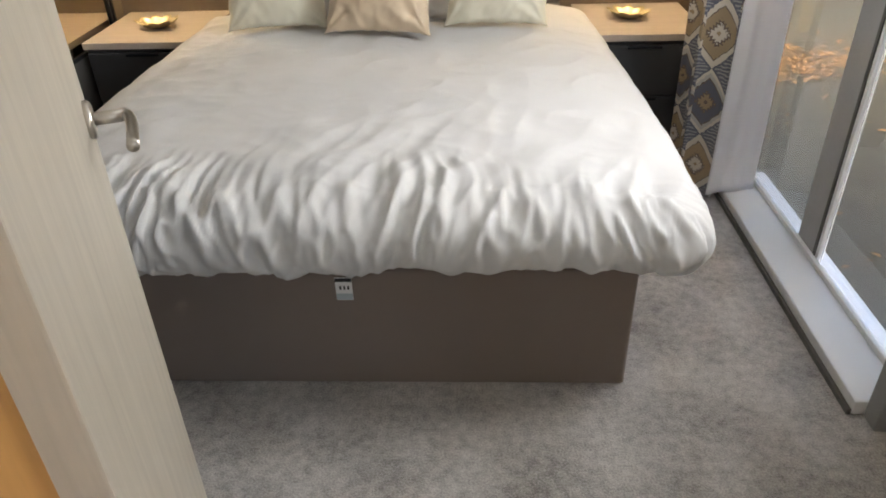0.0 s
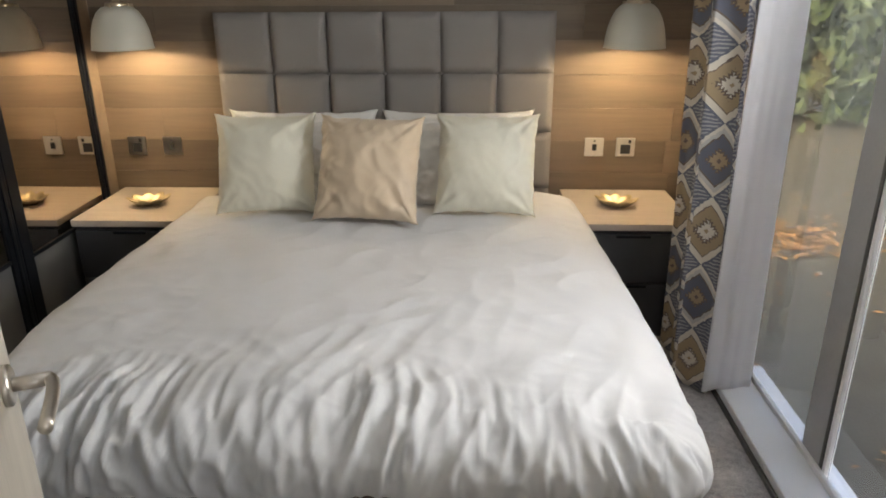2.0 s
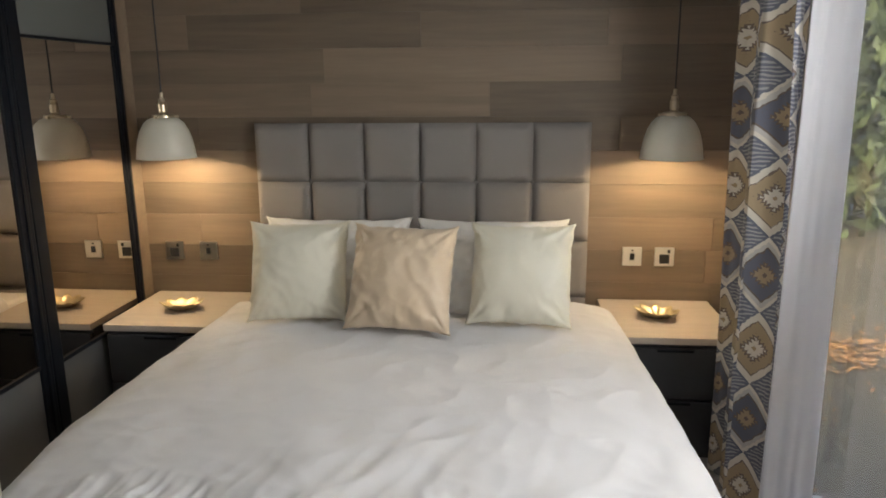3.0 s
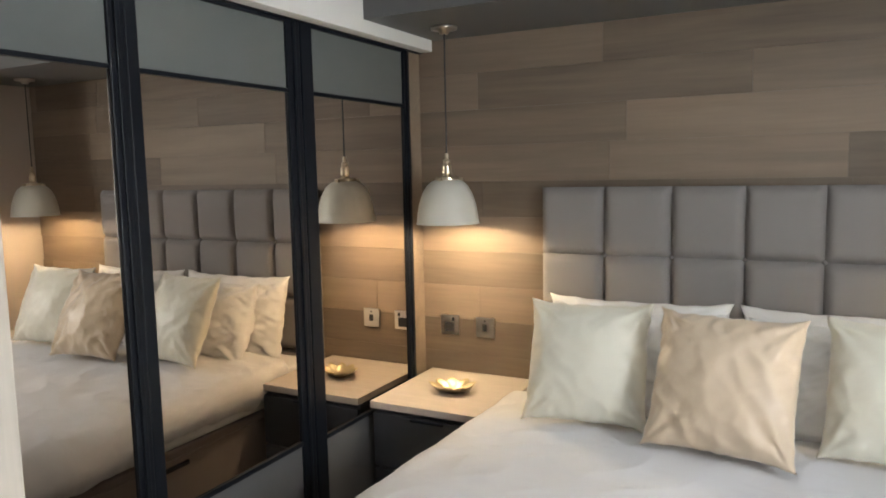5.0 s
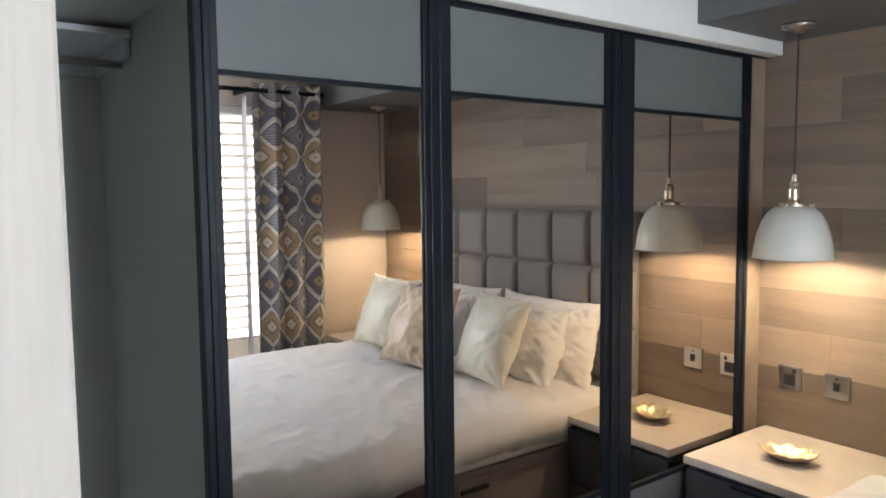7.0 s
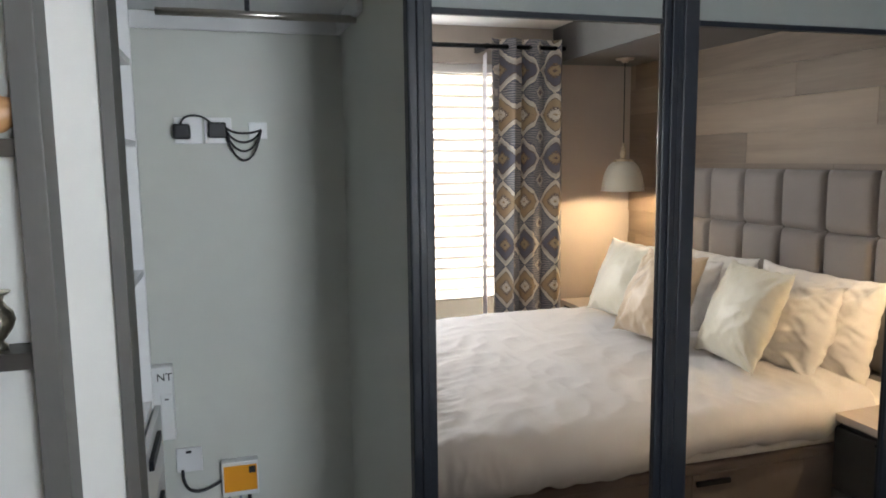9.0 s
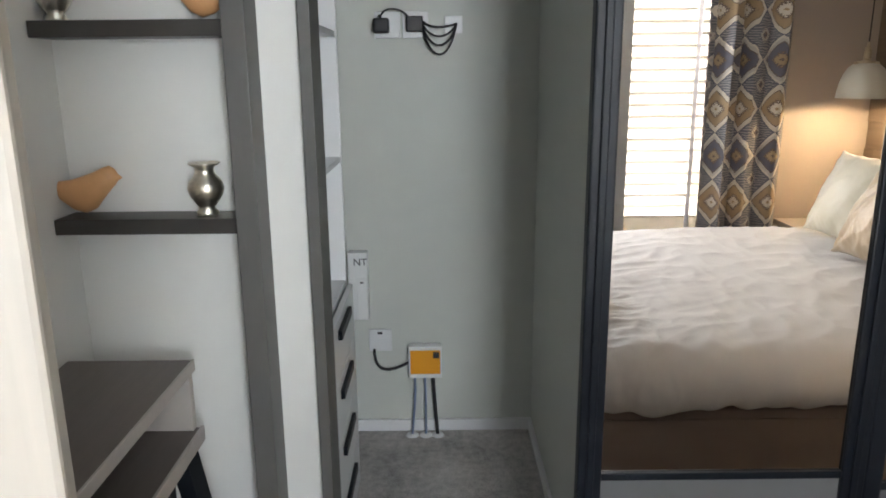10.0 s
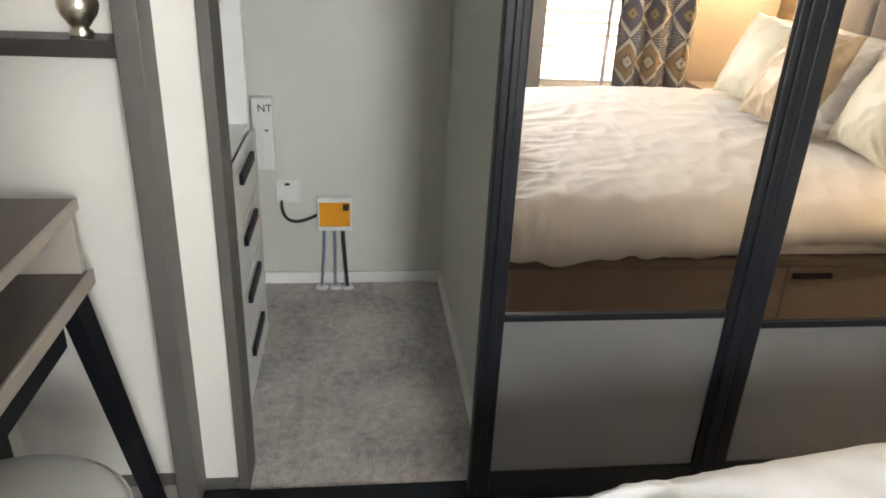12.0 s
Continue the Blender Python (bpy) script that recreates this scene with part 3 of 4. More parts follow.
            crown = 0.034 * (1 - 0.8 * (cx / 0.81) ** 8) * min(1, (cy - y0) / 0.25 + 0.7) + 0.03 * min(1.0, (cy - y0) / 1.0 + 0.3)
            top *= max(0.0, 1 - d / 0.2)
            row.append(bm.verts.new((cx + ux * o, cy + uy * o, 0.520 + crown + top - h)))
        grid.append(row)
    for j in range(ny):
        for i in range(nx):
            bm.faces.new((grid[j][i], grid[j][i + 1], grid[j + 1][i + 1], grid[j + 1][i]))
    ob = mesh_ob("duvet", bm, DUVET, smooth=True)
    sol = ob.modifiers.new("thick", "SOLIDIFY")
    sol.thickness, sol.offset = 0.006, -1
    return tagged(ob, "puffy white cotton duvet creased along the foot of the bed", "duvet")


duvet()


def cushion(name, w, h, t, m, material, label, category, seed, creases=0.007, gather=0.006):
    """A stuffed square: corners drawn out to points, faces domed, seams pinched and gathered."""
    n = 56
    bm = bmesh.new()
    sides = []
    for s in (1, -1):
        g = []
        for j in range(n + 1):
            row = []
            for i in range(n + 1):
                u, v = 2 * i / n - 1, 2 * j / n - 1
                dome = max(0.0, (1 - u * u)) ** 0.6 * max(0.0, (1 - v * v)) ** 0.6
                mid_u, mid_v = 1 - u ** 4, 1 - v ** 4
                px = u * (1 - 0.075 * mid_v * abs(u) ** 1.5)
                pz = v * (1 - 0.075 * mid_u * abs(v) ** 1.5)
                rim = max(abs(u), abs(v))
                ca, cb = 1 - abs(u), 1 - abs(v)
                corner = math.exp(-(math.hypot(ca, cb) / 0.6) ** 2)
                q = Vector((u * 2.6 + seed, v * 2.6, s * 1.7))
                wr = creases * noise.noise(q)
                wr += creases * 0.8 * (1 - 2.4 * abs(noise.noise(Vector((u * 3 + v * 2.2 + seed, v * 1.5 - u * 1.2, 4 + s)))))
                wr += creases * 0.55 * (1 - 2.4 * abs(noise.noise(Vector((u * 6 - v * 5 + seed, v * 4, 9 + s))))) * rim
                wr += gather * corner * math.sin(11 * math.atan2(cb + 0.01, ca + 0.01) + seed)
                run = (v if abs(u) > abs(v) else u) * 9 + seed * 3
                wr += gather * 0.8 * noise.noise(Vector((run, rim * 3, seed))) * rim ** 6
                flap = gather * 1.5 * noise.noise(Vector((run * 0.7, 2.0, seed))) * rim ** 14
                edge = 0.006 * noise.noise(Vector((u * 5, v * 5, seed))) * rim
                row.append(bm.verts.new((px * w / 2 + edge, s * (t / 2 * dome + wr * min(1, dome * 2.5)) + flap, pz * h / 2 + edge)))
            g.append(row)
        sides.append(g)
    for s, g in enumerate(sides):
        for j in range(n):
            for i in range(n):
                q = (g[j][i], g[j][i + 1], g[j + 1][i + 1], g[j + 1][i])
                bm.faces.new(q if s else q[::-1])
    bmesh.ops.remove_doubles(bm, verts=bm.verts, dist=0.0008)
    ob = mesh_ob(name, bm, material, smooth=True)
    ob.matrix_world = m
    return tagged(ob, label, category)


for x, k in ((-0.35, 1.0), (0.33, 6.0)):
    cushion("pillow", 0.66, 0.44, 0.21, pose(x, 2.87, 0.70, -12, 0, 0), PILLOW, "plump white pillow propped against the headboard", "pillow", k, 0.014, 0.010)
    cushion("pillow", 0.62, 0.40, 0.20, pose(x + 0.02, 2.70, 0.715, -20, 0, 3), PILLOW, "plump white pillow propped on another pillow", "pillow", k + 2.4, 0.016, 0.012)
cushion("cushion", 0.395, 0.40, 0.16, pose(-0.41, 2.49, 0.778, -24, 0, 6), SATIN, "square cream satin cushion leaning on the pillows", "cushion", 2.0, 0.004, 0.006)
cushion("cushion", 0.405, 0.415, 0.17, pose(0.005, 2.395, 0.784, -29, 1, -4), GOLDSATIN, "square champagne satin cushion in front of the others", "cushion", 3.0, 0.0075, 0.009)
cushion("cushion", 0.40, 0.40, 0.16, pose(0.446, 2.49, 0.778, -24, -1, -8), SATIN, "square cream satin cushion leaning on the pillows", "cushion", 9.0, 0.004, 0.007)


def headboard():
    hb = thing("headboard", "grey chenille headboard tufted into square panels", "headboard")
    part("backing", box(-0.745, 0.745, 3.035, 3.066, 0.3, 1.312, 0.006), VELVET, hb)
    w, h = 0.25, 0.262
    for i in range(6):
        for j in range(4):
            x, z = -0.75 + w * i, 1.316 - h * (j + 1)
            bm = bmesh.new()
            n = 10
            g = []
            for b in range(n + 1):
                row = []
                for a in range(n + 1):
                    u, v = 2 * a / n - 1, 2 * b / n - 1
                    su, sv = math.copysign(abs(u) ** 0.6, u), math.copysign(abs(v) ** 0.6, v)
                    dome = (max(0, 1 - su ** 10) ** 0.5) * (max(0, 1 - sv ** 10) ** 0.5)
                    row.append(bm.verts.new((x + w / 2 + su * (w / 2 - 0.0012), 3.034 - 0.032 * dome, z + h / 2 + sv * (h / 2 - 0.0012))))
                g.append(row)
            for b in range(n):
                for a in range(n):
                    bm.faces.new((g[b][a], g[b][a + 1], g[b + 1][a + 1], g[b + 1][a]))
            part("panel", bm, VELVET, hb, smooth=True)
    for i in range(1, 6):
        for j in range(1, 4):
            part("button", lathe([(0.0, 0.006), (0.006, 0.005), (0.009, 0.0), (0.009, -0.004)], (0, 0, 0), 12), VELVET, hb, smooth=True).matrix_basis = pose(-0.75 + w * i, 3.031, 1.316 - h * j, 90, 0, 0)
    return hb


headboard()


# ---- bedside: nightstands, dishes, pendants, sockets ----
def nightstand():
    ns = thing("nightstand", "anthracite two-drawer nightstand with a pale oak top", "nightstand", "bedside tables")
    part("top", box(-0.245, 0.245, -0.51, 0.0, 0.487, 0.515, 0.003), TOP, ns, "pale oak top")
    part("body", box(-0.24, 0.24, -0.485, -0.002, 0.0, 0.485, 0.002), ANTHRACITE, ns)
    for z0, z1 in ((0.26, 0.468), (0.03, 0.248)):
        d = part("drawer", box(-0.236, 0.236, -0.503, -0.486, z0, z1, 0.002), ANTHRACITE, ns)
        part("drawer_pull", box(-0.07, 0.07, -0.512, -0.504, z1 - 0.012, z1 - 0.002, 0.002), BLACK, d)
    return ns


ns = nightstand()
ns.matrix_world = pose(-1.037, 3.065, 0)
copy_thing(ns, pose(1.05, 3.065, 0))


def shell_dish():
    bm = bmesh.new()
    n, k = 72, 7
    rings = []
    for j in range(k + 1):
        f = j / k
        ring = []
        for i in range(n):
            a = 2 * math.pi * i / n
            lobe = abs(math.sin(4.5 * a))
            r = 0.078 * f * (0.80 + 0.28 * lobe)
            ring.append(bm.verts.new((r * math.cos(a) * 1.15, r * math.sin(a) * 0.85, 0.004 + 0.034 * f ** 2.4 * (0.7 + 0.35 * lobe))))
        rings.append(ring)
    for a, b in zip(rings, rings[1:]):
        for i in range(n):
            bm.faces.new((a[i], a[(i + 1) % n], b[(i + 1) % n], b[i]))
    bmesh.ops.remove_doubles(bm, verts=bm.verts, dist=0.0002)
    ob = mesh_ob("trinket_dish", bm, GOLD, smooth=True)
    ob.modifiers.new("thick", "SOLIDIFY").thickness = 0.003
    return tagged(ob, "small gold leaf-shaped trinket dish on the nightstand", "dish", "bedside dishes")


dish = shell_dish()
dish.matrix_world = pose(-1.035, 2.775, 0.515, 0, 0, 15)
copy_thing(dish, pose(1.02, 2.80, 0.515, 0, 0, -20))


def pendant():
    p = thing("pendant_lamp", "putty enamel dome pendant lamp with antique brass fittings", "pendant lamp", "bedside pendants")
    part("ceiling_rose", lathe([(0.0, -0.026), (0.016, -0.026), (0.022, -0.014), (0.050, -0.010), (0.052, 0.0), (0.0, 0.0)], (0, 0, 0.752), 32), CHROME, p, smooth=True)
    part("cord", tube([(0, 0, 0.73), (0, 0, 0.262)], 0.0032), CABLE, p)
    part("lamp_holder", lathe([(0.0, 0.275), (0.007, 0.272), (0.008, 0.250), (0.015, 0.245), (0.013, 0.235), (0.018, 0.225), (0.018, 0.195), (0.013, 0.19), (0.022, 0.183), (0.026, 0.170), (0.0, 0.168)]), BRASS, p)
    part("gallery", lathe([(0.0, 0.182), (0.043, 0.182), (0.045, 0.178), (0.045, 0.162), (0.0, 0.160)]), BRASS, p)
    for k in range(3):
        a = 2 * math.pi * k / 3 + 0.5
        part("thumb_screw", tube([(0.044 * math.cos(a), 0.044 * math.sin(a), 0.172), (0.062 * math.cos(a), 0.062 * math.sin(a), 0.172)], 0.006, 10), BRASS, p)
    outer = [(0.044, 0.170), (0.062, 0.164), (0.082, 0.146), (0.099, 0.116), (0.112, 0.076), (0.119, 0.036), (0.122, 0.006), (0.125, 0.0)]
    part("shade", lathe(outer, steps=48), SHADE, p, smooth=True)
    part("shade_lining", lathe([(max(0.005, r - 0.004), z - (0.004 if i < 7 else 0)) for i, (r, z) in enumerate(outer)][::-1] + [(0.004, 0.158)], steps=48), SHADEIN, p, smooth=True)
    part("bulb", lathe([(0.0, 0.045), (0.014, 0.048), (0.025, 0.060), (0.029, 0.076), (0.025, 0.094), (0.015, 0.116), (0.013, 0.14)], steps=20), BULB, p, smooth=True)
    return p


lamp = pendant()
lamp.matrix_world = pose(-1.068, 2.825, 1.182)
copy_thing(lamp, pose(1.045, 2.825, 1.182))
for k, x in enumerate((-1.068, 1.045)):
    li = new("bulb_light", bpy.data.lights.new("bulb_light", "POINT"))
    li.data.energy, li.data.color, li.data.shadow_soft_size = 1.8, (1.0, 0.76, 0.47), 0.012
    li.location = (x, 2.825, 1.22)


def plate(x, z, kind_of, label, y=NORTH, turn=0, material=CHROME):
    s = thing("wall_socket", label, "socket")
    part("faceplate", box(-0.043, 0.043, -0.009, 0.0, -0.043, 0.043, 0.003), material, s)
    if kind_of == "socket":
        part("insert", box(-0.022, 0.022, -0.0115, -0.0085, -0.03, 0.012, 0.001), INK, s)
        for dx, z0, z1 in ((0, 0.0, 0.01), (-0.011, -0.022, -0.014), (0.011, -0.022, -0.014)):
            part("pin_hole", box(dx - 0.004, dx + 0.004, -0.0122, -0.0112, z0, z1), CABLE, s)
        part("rocker", box(0.012, 0.024, -0.013, -0.0085, 0.018, 0.034, 0.002), WHITE if material is WHITE else INK, s)
    elif kind_of == "switch":
        part("rocker", box(-0.010, 0.010, -0.0135, -0.0085, -0.015, 0.015, 0.002), INK, s)
        part("screw", box(-0.004, 0.004, -0.0105, -0.0085, 0.026, 0.032), INK, s)
    s.matrix_world = pose(x, y, z, 0, 0, turn)
    return s


plate(-1.19, 0.717, "socket", "brushed chrome power socket with a black insert")
plate(-1.022, 0.717, "switch", "brushed chrome data outlet with a black insert")
PALE = mat("pale_satin_steel", (0.74, 0.71, 0.66), 0.45, 0.6, vary=0.04, grain=0.04, bump=0.02)
plate(0.952, 0.717, "switch", "pale satin switch plate with a dark rocker", material=PALE)
plate(1.094, 0.717, "socket", "pale satin power socket with dark pin holes", material=PALE)

# ---- bedroom door standing open ----
door = thing("door_1", "limed ash bedroom door standing wide open", "door", kind="structure")
DL = 0.661
part("leaf", box(0.0, DL, -0.036, 0.0, 0.008, 1.985, 0.003), DOORWOOD, door)
hd = part("door_handle", lathe([(0.0, 0.0), (0.026, 0.0), (0.026, 0.006), (0.022, 0.009), (0.0, 0.009)], steps=28), CHROME, door, "brushed lever handle on a round rose", True)
hd.matrix_basis = pose(DL - 0.055, -0.036, 1.0, 90, 0, 0)
bm = tube([(0, 0, 0.004), (0, 0, 0.05)], 0.009, 14)
tube(curve_points((0, 0, 0.046), (-0.005, 0, 0.058), (-0.05, 0, 0.055), (-0.11, -0.004, 0.052)), 0.008, 12, bm)
part("lever", bm, CHROME, hd, smooth=True)
door.matrix_world = pose(0.062, -0.055, 0, 0, 0, 115.0)

# ---- closet: drawers with open shelves, services on the back wall ----
unit = thing("drawer_unit", "white four-drawer closet unit with open shelves above", "closet unit")
part("side_panel", box(-1.99, -1.972, 0.06, 0.41, 0, 1.86, 0.001), WHITE, unit)
part("side_panel", box(-1.50, -1.485, 0.06, 0.41, 0, 1.86, 0.001), WHITE, unit)
part("back_panel", box(-1.972, -1.50, 0.06, 0.07, 0, 1.86), WHITE, unit)
for z in (0.742, 1.10, 1.435, 1.64):
    part("shelf", box(-1.971, -1.501, 0.071, 0.408, z - 0.016, z, 0.001), WHITE, unit)
for k in range(4):
    z1 = 0.725 - 0.16 * k
    d = part("drawer", box(-1.988, -1.487, 0.412, 0.427, z1 - 0.156, z1, 0.002), WHITE, unit)
    bm = box(-1.86, -1.66, 0.4272, 0.438, z1 - 0.050, z1 - 0.026, 0.001)
    part("handle", bm, BLACK, d, "black bar handle")

CX = CLOSET
sock = thing("junction_box", "white heating junction box with an orange front label", "junction box")
part("case", box(CX, CX + 0.04, 0.563, 0.685, 0.228, 0.352, 0.004), WHITE, sock)
part("label_plate", box(CX + 0.04, CX + 0.0425, 0.570, 0.680, 0.246, 0.338, 0.001), ORANGE, sock, "orange label")
part("display", box(CX + 0.0425, CX + 0.0435, 0.654, 0.676, 0.308, 0.332), INK, sock)
for k, (y, mt, r) in enumerate(((0.585, CABLEBLUE, 0.0045), (0.622, CABLEBLUE, 0.0045), (0.652, CABLE, 0.0065))):
    part("cable", tube(curve_points((CX + 0.02, y, 0.23), (CX + 0.022, y + 0.004, 0.15), (CX + 0.03, y - 0.006 + 0.008 * k, 0.08), (CX + 0.045, y - 0.012 + 0.014 * k, 0.0)), r), mt, sock, smooth=True)
    part("floor_collar", lathe([(0.0, 0.006), (0.02, 0.006), (0.024, 0.0)], (CX + 0.045, y - 0.012 + 0.014 * k, 0.0), 18), WHITE, sock, smooth=True)
part("feed_cable", tube(curve_points((CX + 0.012, 0.437, 0.335), (CX + 0.035, 0.435, 0.24), (CX + 0.035, 0.50, 0.25), (CX + 0.02, 0.565, 0.285)), 0.005), CABLE, sock, smooth=True)
sp = thing("fused_spur", "white fused spur plate on the closet wall", "socket")
part("faceplate", box(CX, CX + 0.01, 0.418, 0.502, 0.325, 0.41, 0.003), WHITE, sp)
part("fuse", box(CX + 0.01, CX + 0.013, 0.45, 0.468, 0.392, 0.4), INK, sp)
nt = thing("thermostat_panel", "tall white control panel lettered NT on the closet wall", "control panel")
part("case", box(CX, CX + 0.05, 0.355, 0.425, 0.46, 0.71, 0.004), WHITE, nt)
part("lower_case", box(CX + 0.0505, CX + 0.056, 0.385, 0.424, 0.463, 0.62, 0.003), WHITE, nt)
fc = bpy.data.curves.new("letters", "FONT")
fc.body, fc.size, fc.extrude = "NT", 0.036, 0.0006
fc.align_x = "CENTER"
fc.materials.append(INK)
letters = new("letters", fc)
letters.parent = nt
letters.matrix_basis = pose(CX + 0.0508, 0.40, 0.665, 90, 0, 90)
part("mark", box(CX + 0.056, CX + 0.0568, 0.398, 0.41, 0.6, 0.605), INK, nt)

for y, lab in ((0.515, "white power socket with a black plug adaptor"), (0.608, "white power socket with a black plug"), (0.735, "white aerial outlet plate with black leads")):
    s = thing("wall_socket", lab, "socket")
    hh = 0.043 if y < 0.7 else 0.028
    part("faceplate", box(CX, CX + 0.009, y - 0.043 if y < 0.7 else y - 0.03, y + 0.043 if y < 0.7 else y + 0.03, 1.48 - hh, 1.48 + hh, 0.003), WHITE, s)
    if y < 0.55:
        part("plug", box(CX + 0.009, CX + 0.06, y - 0.045, y + 0.008, 1.452, 1.5, 0.01, 3), CABLE, s)
        part("lead", tube(curve_points((CX + 0.05, y - 0.02, 1.5), (CX + 0.05, y - 0.01, 1.545), (CX + 0.05, y + 0.07, 1.53), (CX + 0.04, y + 0.075, 1.49)), 0.003), CABLE, s, smooth=True)
    elif y < 0.7:
        part("plug", box(CX + 0.009, CX + 0.045, y - 0.03, y + 0.026, 1.456, 1.506, 0.006, 3), CABLE, s)
    else:
        for k in range(4):
            part("lead", tube(curve_points((CX + 0.03, 0.632, 1.49 - 0.008 * k), (CX + 0.045, 0.66, 1.46 - 0.035 * k), (CX + 0.045, 0.72, 1.47 - 0.04 * k), (CX + 0.02, 0.745, 1.482)), 0.0035), CABLE, s, smooth=True)
rail = thing("hanging_rail", "chrome hanging rail under the closet top shelf", "rail")
part("rod", tube([(-2.15, 0.46, 1.795), (-2.15, 1.02, 1.795)], 0.011, 12), CHROME, rail, smooth=True)
part("rod_bracket", box(-2.157, -2.143, 0.7, 0.714, 1.795, 1.853, 0.002), BLACK, rail)
top_shelf = thing("closet_shelf", "pale grey closet top shelf on wall battens", "shelf")
part("board", box(-2.418, -2.02, 0.1, 1.022, 1.854, 1.872, 0.002), WHITE, top_shelf)
part("batten", box(-2.473, -2.456, 0.1, 1.022, 1.80, 1.853, 0.002), WHITE, top_shelf)
part("batten", box(-2.45, -2.05, 1.006, 1.022, 1.80, 1.853, 0.002), WHITE, top_shelf)

# ---- dressing alcove ----
for z, n_ in ((1.055, 1), (1.422, 2)):
    bm = box(ALCOVE, -1.325, SOUTH + 0.002, 0.296, z - 0.03, z, 0.002)
    tagged(mesh_ob("wall_shelf", bm, DARKSHELF), "narrow dark wood wall shelf holding ornaments", "shelf", "alcove shelves")


def vase():
    v = mesh_ob("vase", lathe([(0.0, 0.0), (0.020, 0.0), (0.021, 0.006), (0.014, 0.014), (0.020, 0.022), (0.031, 0.038), (0.035, 0.052), (0.032, 0.066), (0.022, 0.077),
                              (0.018, 0.084), (0.019, 0.094), (0.029, 0.100), (0.031, 0.103), (0.026, 0.102), (0.015, 0.094), (0.012, 0.06), (0.0, 0.05)], steps=40), SILVER, smooth=True)
    return tagged(v, "small mottled mercury-glass urn vase on the shelf", "vase", "silver vases")


v = vase()
v.matrix_world = pose(-1.37, 0.225, 1.055)
copy_thing(v, pose(-1.37, -0.025, 1.422))


def bird(m):
    """A stylised ceramic bird: round body, upturned tail, small head with a beak."""
    bm = bmesh.new()
    n, k = 28, 20
    spine = [(-0.064, 0.074, 0.001), (-0.056, 0.075, 0.006), (-0.050, 0.076, 0.014), (-0.040, 0.074, 0.021), (-0.026, 0.064, 0.026), (-0.008, 0.049, 0.032),
             (0.012, 0.041, 0.033), (0.034, 0.041, 0.027), (0.054, 0.047, 0.019), (0.072, 0.054, 0.012), (0.086, 0.060, 0.004)]
    rings = []
    for x, z, r in spine:
        rings.append([bm.verts.new((x, 0.75 * r * math.cos(a), z + 1.12 * r * math.sin(a))) for a in (2 * math.pi * i / n for i in range(n))])
    for a, b in zip(rings, rings[1:]):
        for i in range(n):
            bm.faces.new((a[i], a[(i + 1) % n], b[(i + 1) % n], b[i]))
    bm.faces.new(rings[0][::-1])
    bm.faces.new(rings[-1])
    ob = mesh_ob("bird_ornament", bm, TAN, smooth=True)
    ob.matrix_world = m
    return tagged(ob, "round tan ceramic bird ornament on the shelf", "ornament", "tan birds")


bird(pose(-1.368, 0.236, 1.4235, 0, 0, 90))
bird(pose(-1.368, 0.0, 1.0565, 0, 0, -90))

desk = thing("dressing_table", "taupe dressing table with an open compartment and splayed black legs", "dressing table")
part("top", box(-1.30, -0.62, -0.055, 0.19, 0.756, 0.776, 0.002), DESKWOOD, desk)
part("top_edge", box(-1.30, -0.62, 0.1905, 0.196, 0.754, 0.778, 0.002), DESKSIDE, desk, "pale edge strip")
part("desktop", box(-1.30, -0.62, -0.055, 0.195, 0.605, 0.63, 0.002), DESKWOOD, desk)
part("front_edge", box(-1.30, -0.62, 0.1955, 0.203, 0.602, 0.634, 0.002), DESKSIDE, desk, "pale edge strip")
side = part("side_upstand", box(-1.30, -1.28, -0.035, 0.188, 0.631, 0.755, 0.002), DESKSIDE, desk, "pale lining")
part("cable_hole", box(-1.2798, -1.2785, 0.128, 0.142, 0.69, 0.715, 0.0), BRASS, side, "small brass cable grommet")
part("back_upstand", box(-1.30, -0.62, -0.055, -0.036, 0.631, 0.755, 0.002), DESKSIDE, desk, "pale lining")
part("apron", box(-1.16, -0.66, 0.155, 0.19, 0.545, 0.604, 0.002), BLACK, desk)
for (xa, xb) in ((-1.22, -1.272), (-0.68, -0.60)):
    for (ya, yb) in ((0.188, 0.275), (-0.02, -0.03)):
        bm = bmesh.new()
        lo = [bm.verts.new((xb + dx, yb + dy, 0.0)) for dx, dy in ((-0.018, -0.014), (0.018, -0.014), (0.018, 0.014), (-0.018, 0.014))]
        hi = [bm.verts.new((xa + dx, ya + dy, 0.604)) for dx, dy in ((-0.03, -0.016), (0.03, -0.016), (0.03, 0.016), (-0.03, 0.016))]
        bm.faces.new(lo[::-1])
        bm.faces.new(hi)
        for k in range(4):
            bm.faces.new((lo[k], lo[(k + 1) % 4], hi[(k + 1) % 4], hi[k]))
        part("leg", bm, BLACK, desk)
stool = thing("stool", "round pale grey padded stool under the dressing table", "stool", at=(-0.83, 0.19, 0))
part("seat", lathe([(0.0, 0.455), (0.13, 0.452), (0.165, 0.444), (0.178, 0.428), (0.178, 0.40), (0.165, 0.388), (0.0, 0.386)], steps=48), STOOLTOP, stool, smooth=True)
part("piping", lathe([(0.178, 0.432), (0.182, 0.429), (0.178, 0.425)], steps=48), WHITE, stool, smooth=True)
for k in range(4):
    a = math.pi / 4 + k * math.pi / 2
    part("leg", tube([(0.11 * math.cos(a), 0.11 * math.sin(a), 0.387), (0.15 * math.cos(a), 0.15 * math.sin(a), 0.0)], 0.012, 10), BLACK, stool)

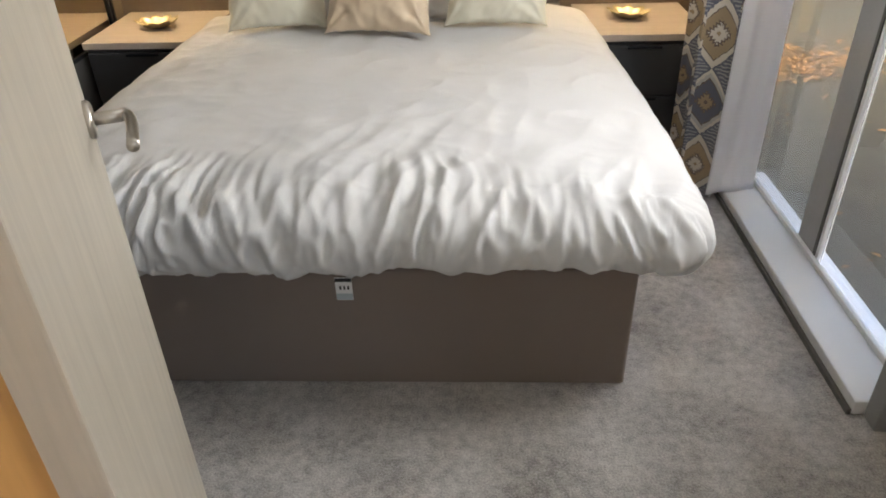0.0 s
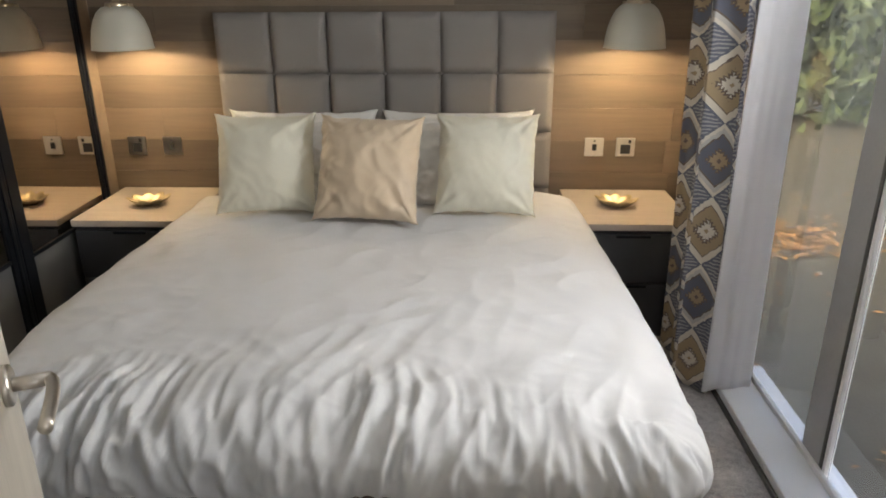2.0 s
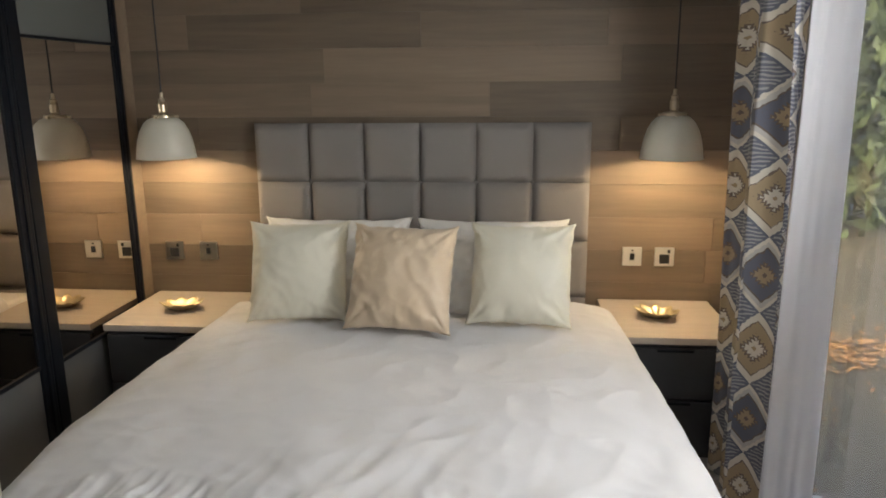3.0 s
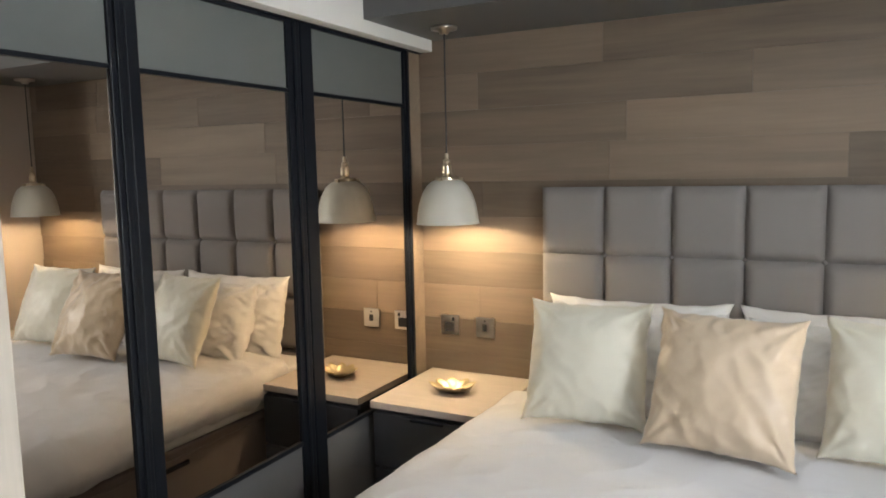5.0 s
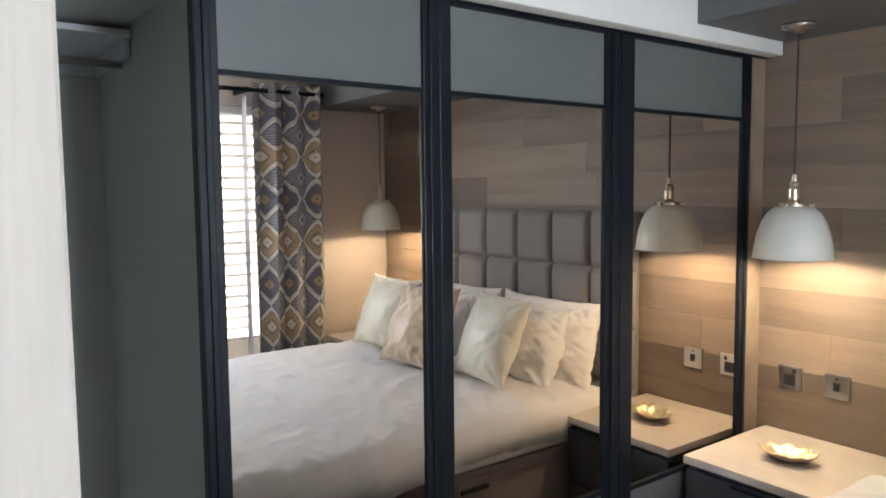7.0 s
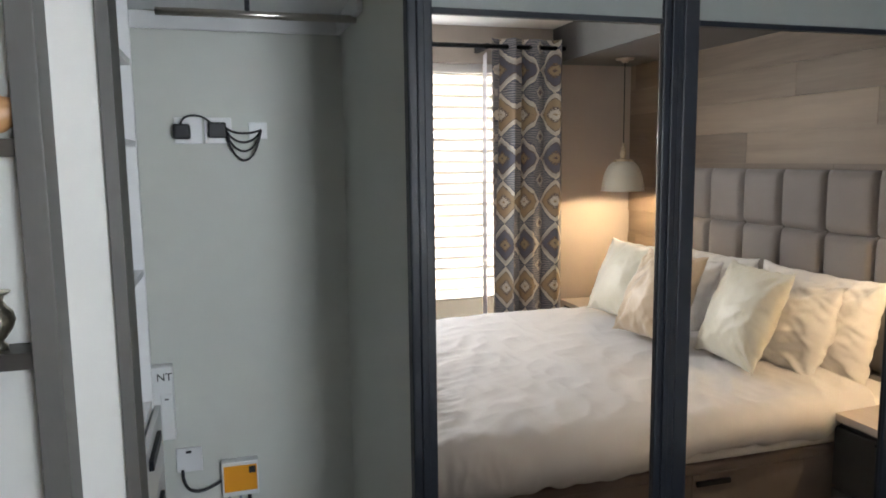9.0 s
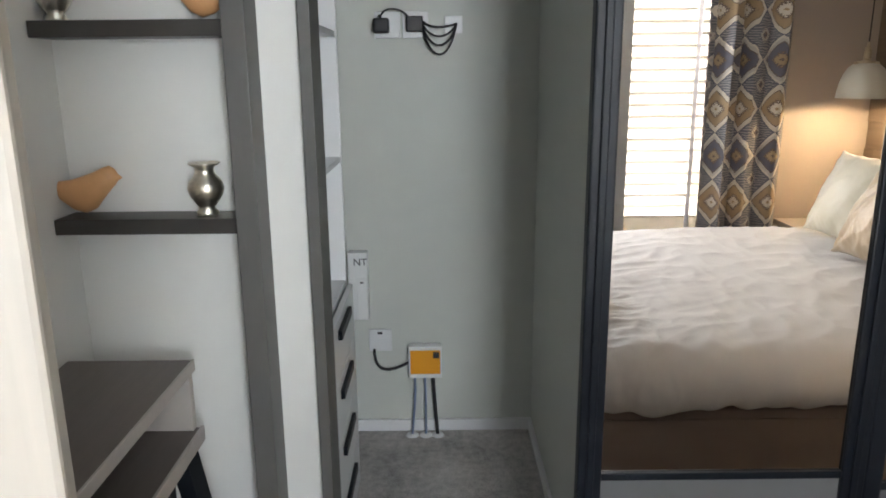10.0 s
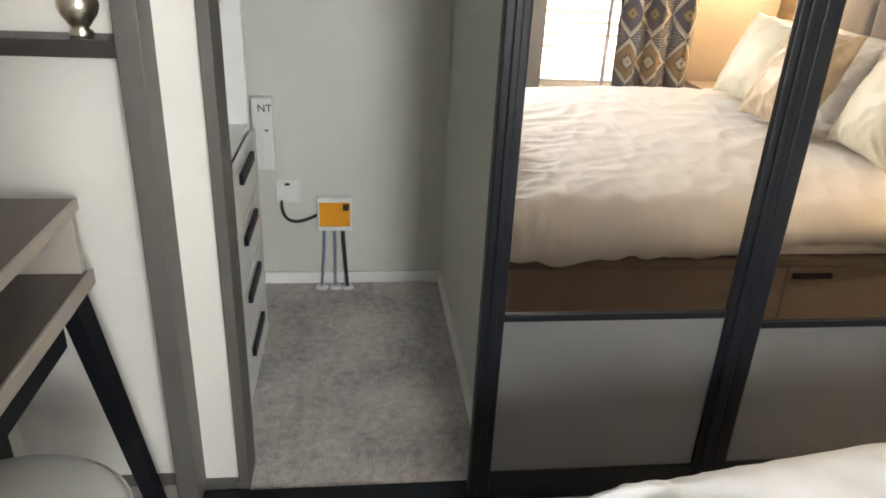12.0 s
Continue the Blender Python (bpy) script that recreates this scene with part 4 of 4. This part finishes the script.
# ---- outside the glass ----
structure("ground", box(1.56, 400, -300, 300, -0.62, -0.42), DECK, "wet dark gravel ground scattered with leaves", "ground")
house = thing("neighbour_lodge", "neighbouring lodge clad in white boards", "lodge")
part("wall", box(6.05, 6.2, -6.0, 5.2, -0.42, 2.9), CLAD, house)
for k in range(24):
    z = -0.40 + 0.135 * k
    bm = bmesh.new()
    vs = [bm.verts.new(c) for c in ((6.045, -6, z + 0.135), (5.985, -6, z), (6.045, -6, z), (6.045, 5.2, z + 0.135), (5.985, 5.2, z), (6.045, 5.2, z))]
    for q in ((0, 1, 4, 3), (1, 2, 5, 4), (0, 2, 1), (3, 4, 5)):
        bm.faces.new([vs[i] for i in q])
    part("cladding_board", bm, CLAD, house)
part("roof", box(5.7, 9.0, -6.2, 5.4, 2.9, 3.05), TAUPE, house)


def leaves(name, count, place, size, material, label, category, seed):
    r = random.Random(seed)
    verts, faces = [], []
    for _ in range(count):
        p = place(r)
        s = size * r.uniform(0.5, 1.3)
        m = Euler((r.uniform(0, 6.3), r.uniform(0, 6.3), r.uniform(0, 6.3))).to_matrix()
        if category == "leaves":
            m = Euler((r.uniform(-0.3, 0.3), r.uniform(-0.3, 0.3), r.uniform(0, 6.3))).to_matrix()
        i = len(verts)
        for c in ((-s, 0, 0), (0, -0.45 * s, 0.1 * s), (s, 0, 0), (0, 0.45 * s, 0.1 * s)):
            verts.append(Vector(p) + m @ Vector(c))
        faces.append((i, i + 1, i + 2, i + 3))
    me = bpy.data.meshes.new(name)
    me.from_pydata([tuple(q) for q in verts], [], faces)
    me.materials.append(material)
    return tagged(new(name, me), label, category, kind="stuff")


def hedge_place(r):
    y = r.uniform(5.6, 22)
    bump = 1.0 + 0.35 * math.sin(y * 1.7) + 0.2 * math.sin(y * 4.1)
    return (9.0 + 0.25 * (y - 6) + r.gauss(0, 0.6), y, -0.42 + abs(r.gauss(0, 0.75)) * 2.4 * bump)


def end_hedge_place(r):
    x = r.uniform(2.5, 11)
    top = 3.6 + 0.7 * math.sin(x * 1.9) + 0.4 * math.sin(x * 4.7)
    return (x, 10.0 + r.gauss(0, 0.5), -0.42 + top * r.random() ** 0.8)


leaves("hedge", 12000, hedge_place, 0.14, LEAF, "dense overgrown green hedge beyond the gravel", "hedge", 3)
leaves("hedge", 14000, end_hedge_place, 0.15, LEAF, "tall overgrown green hedge closing the garden", "hedge", 8)
leaves("leaf_litter", 700, lambda r: (r.uniform(1.7, 8), r.uniform(0, 9), -0.41), 0.03, LITTER, "fallen orange leaves strewn on wet gravel", "leaves", 5)
leaves("leaf_pile", 600, lambda r: (2.7 + r.gauss(0, 0.28), 5.0 + r.gauss(0, 0.22), -0.415 + abs(r.gauss(0, 0.02))), 0.035, LITTER, "drift of fallen orange leaves on wet gravel", "leaves", 11)
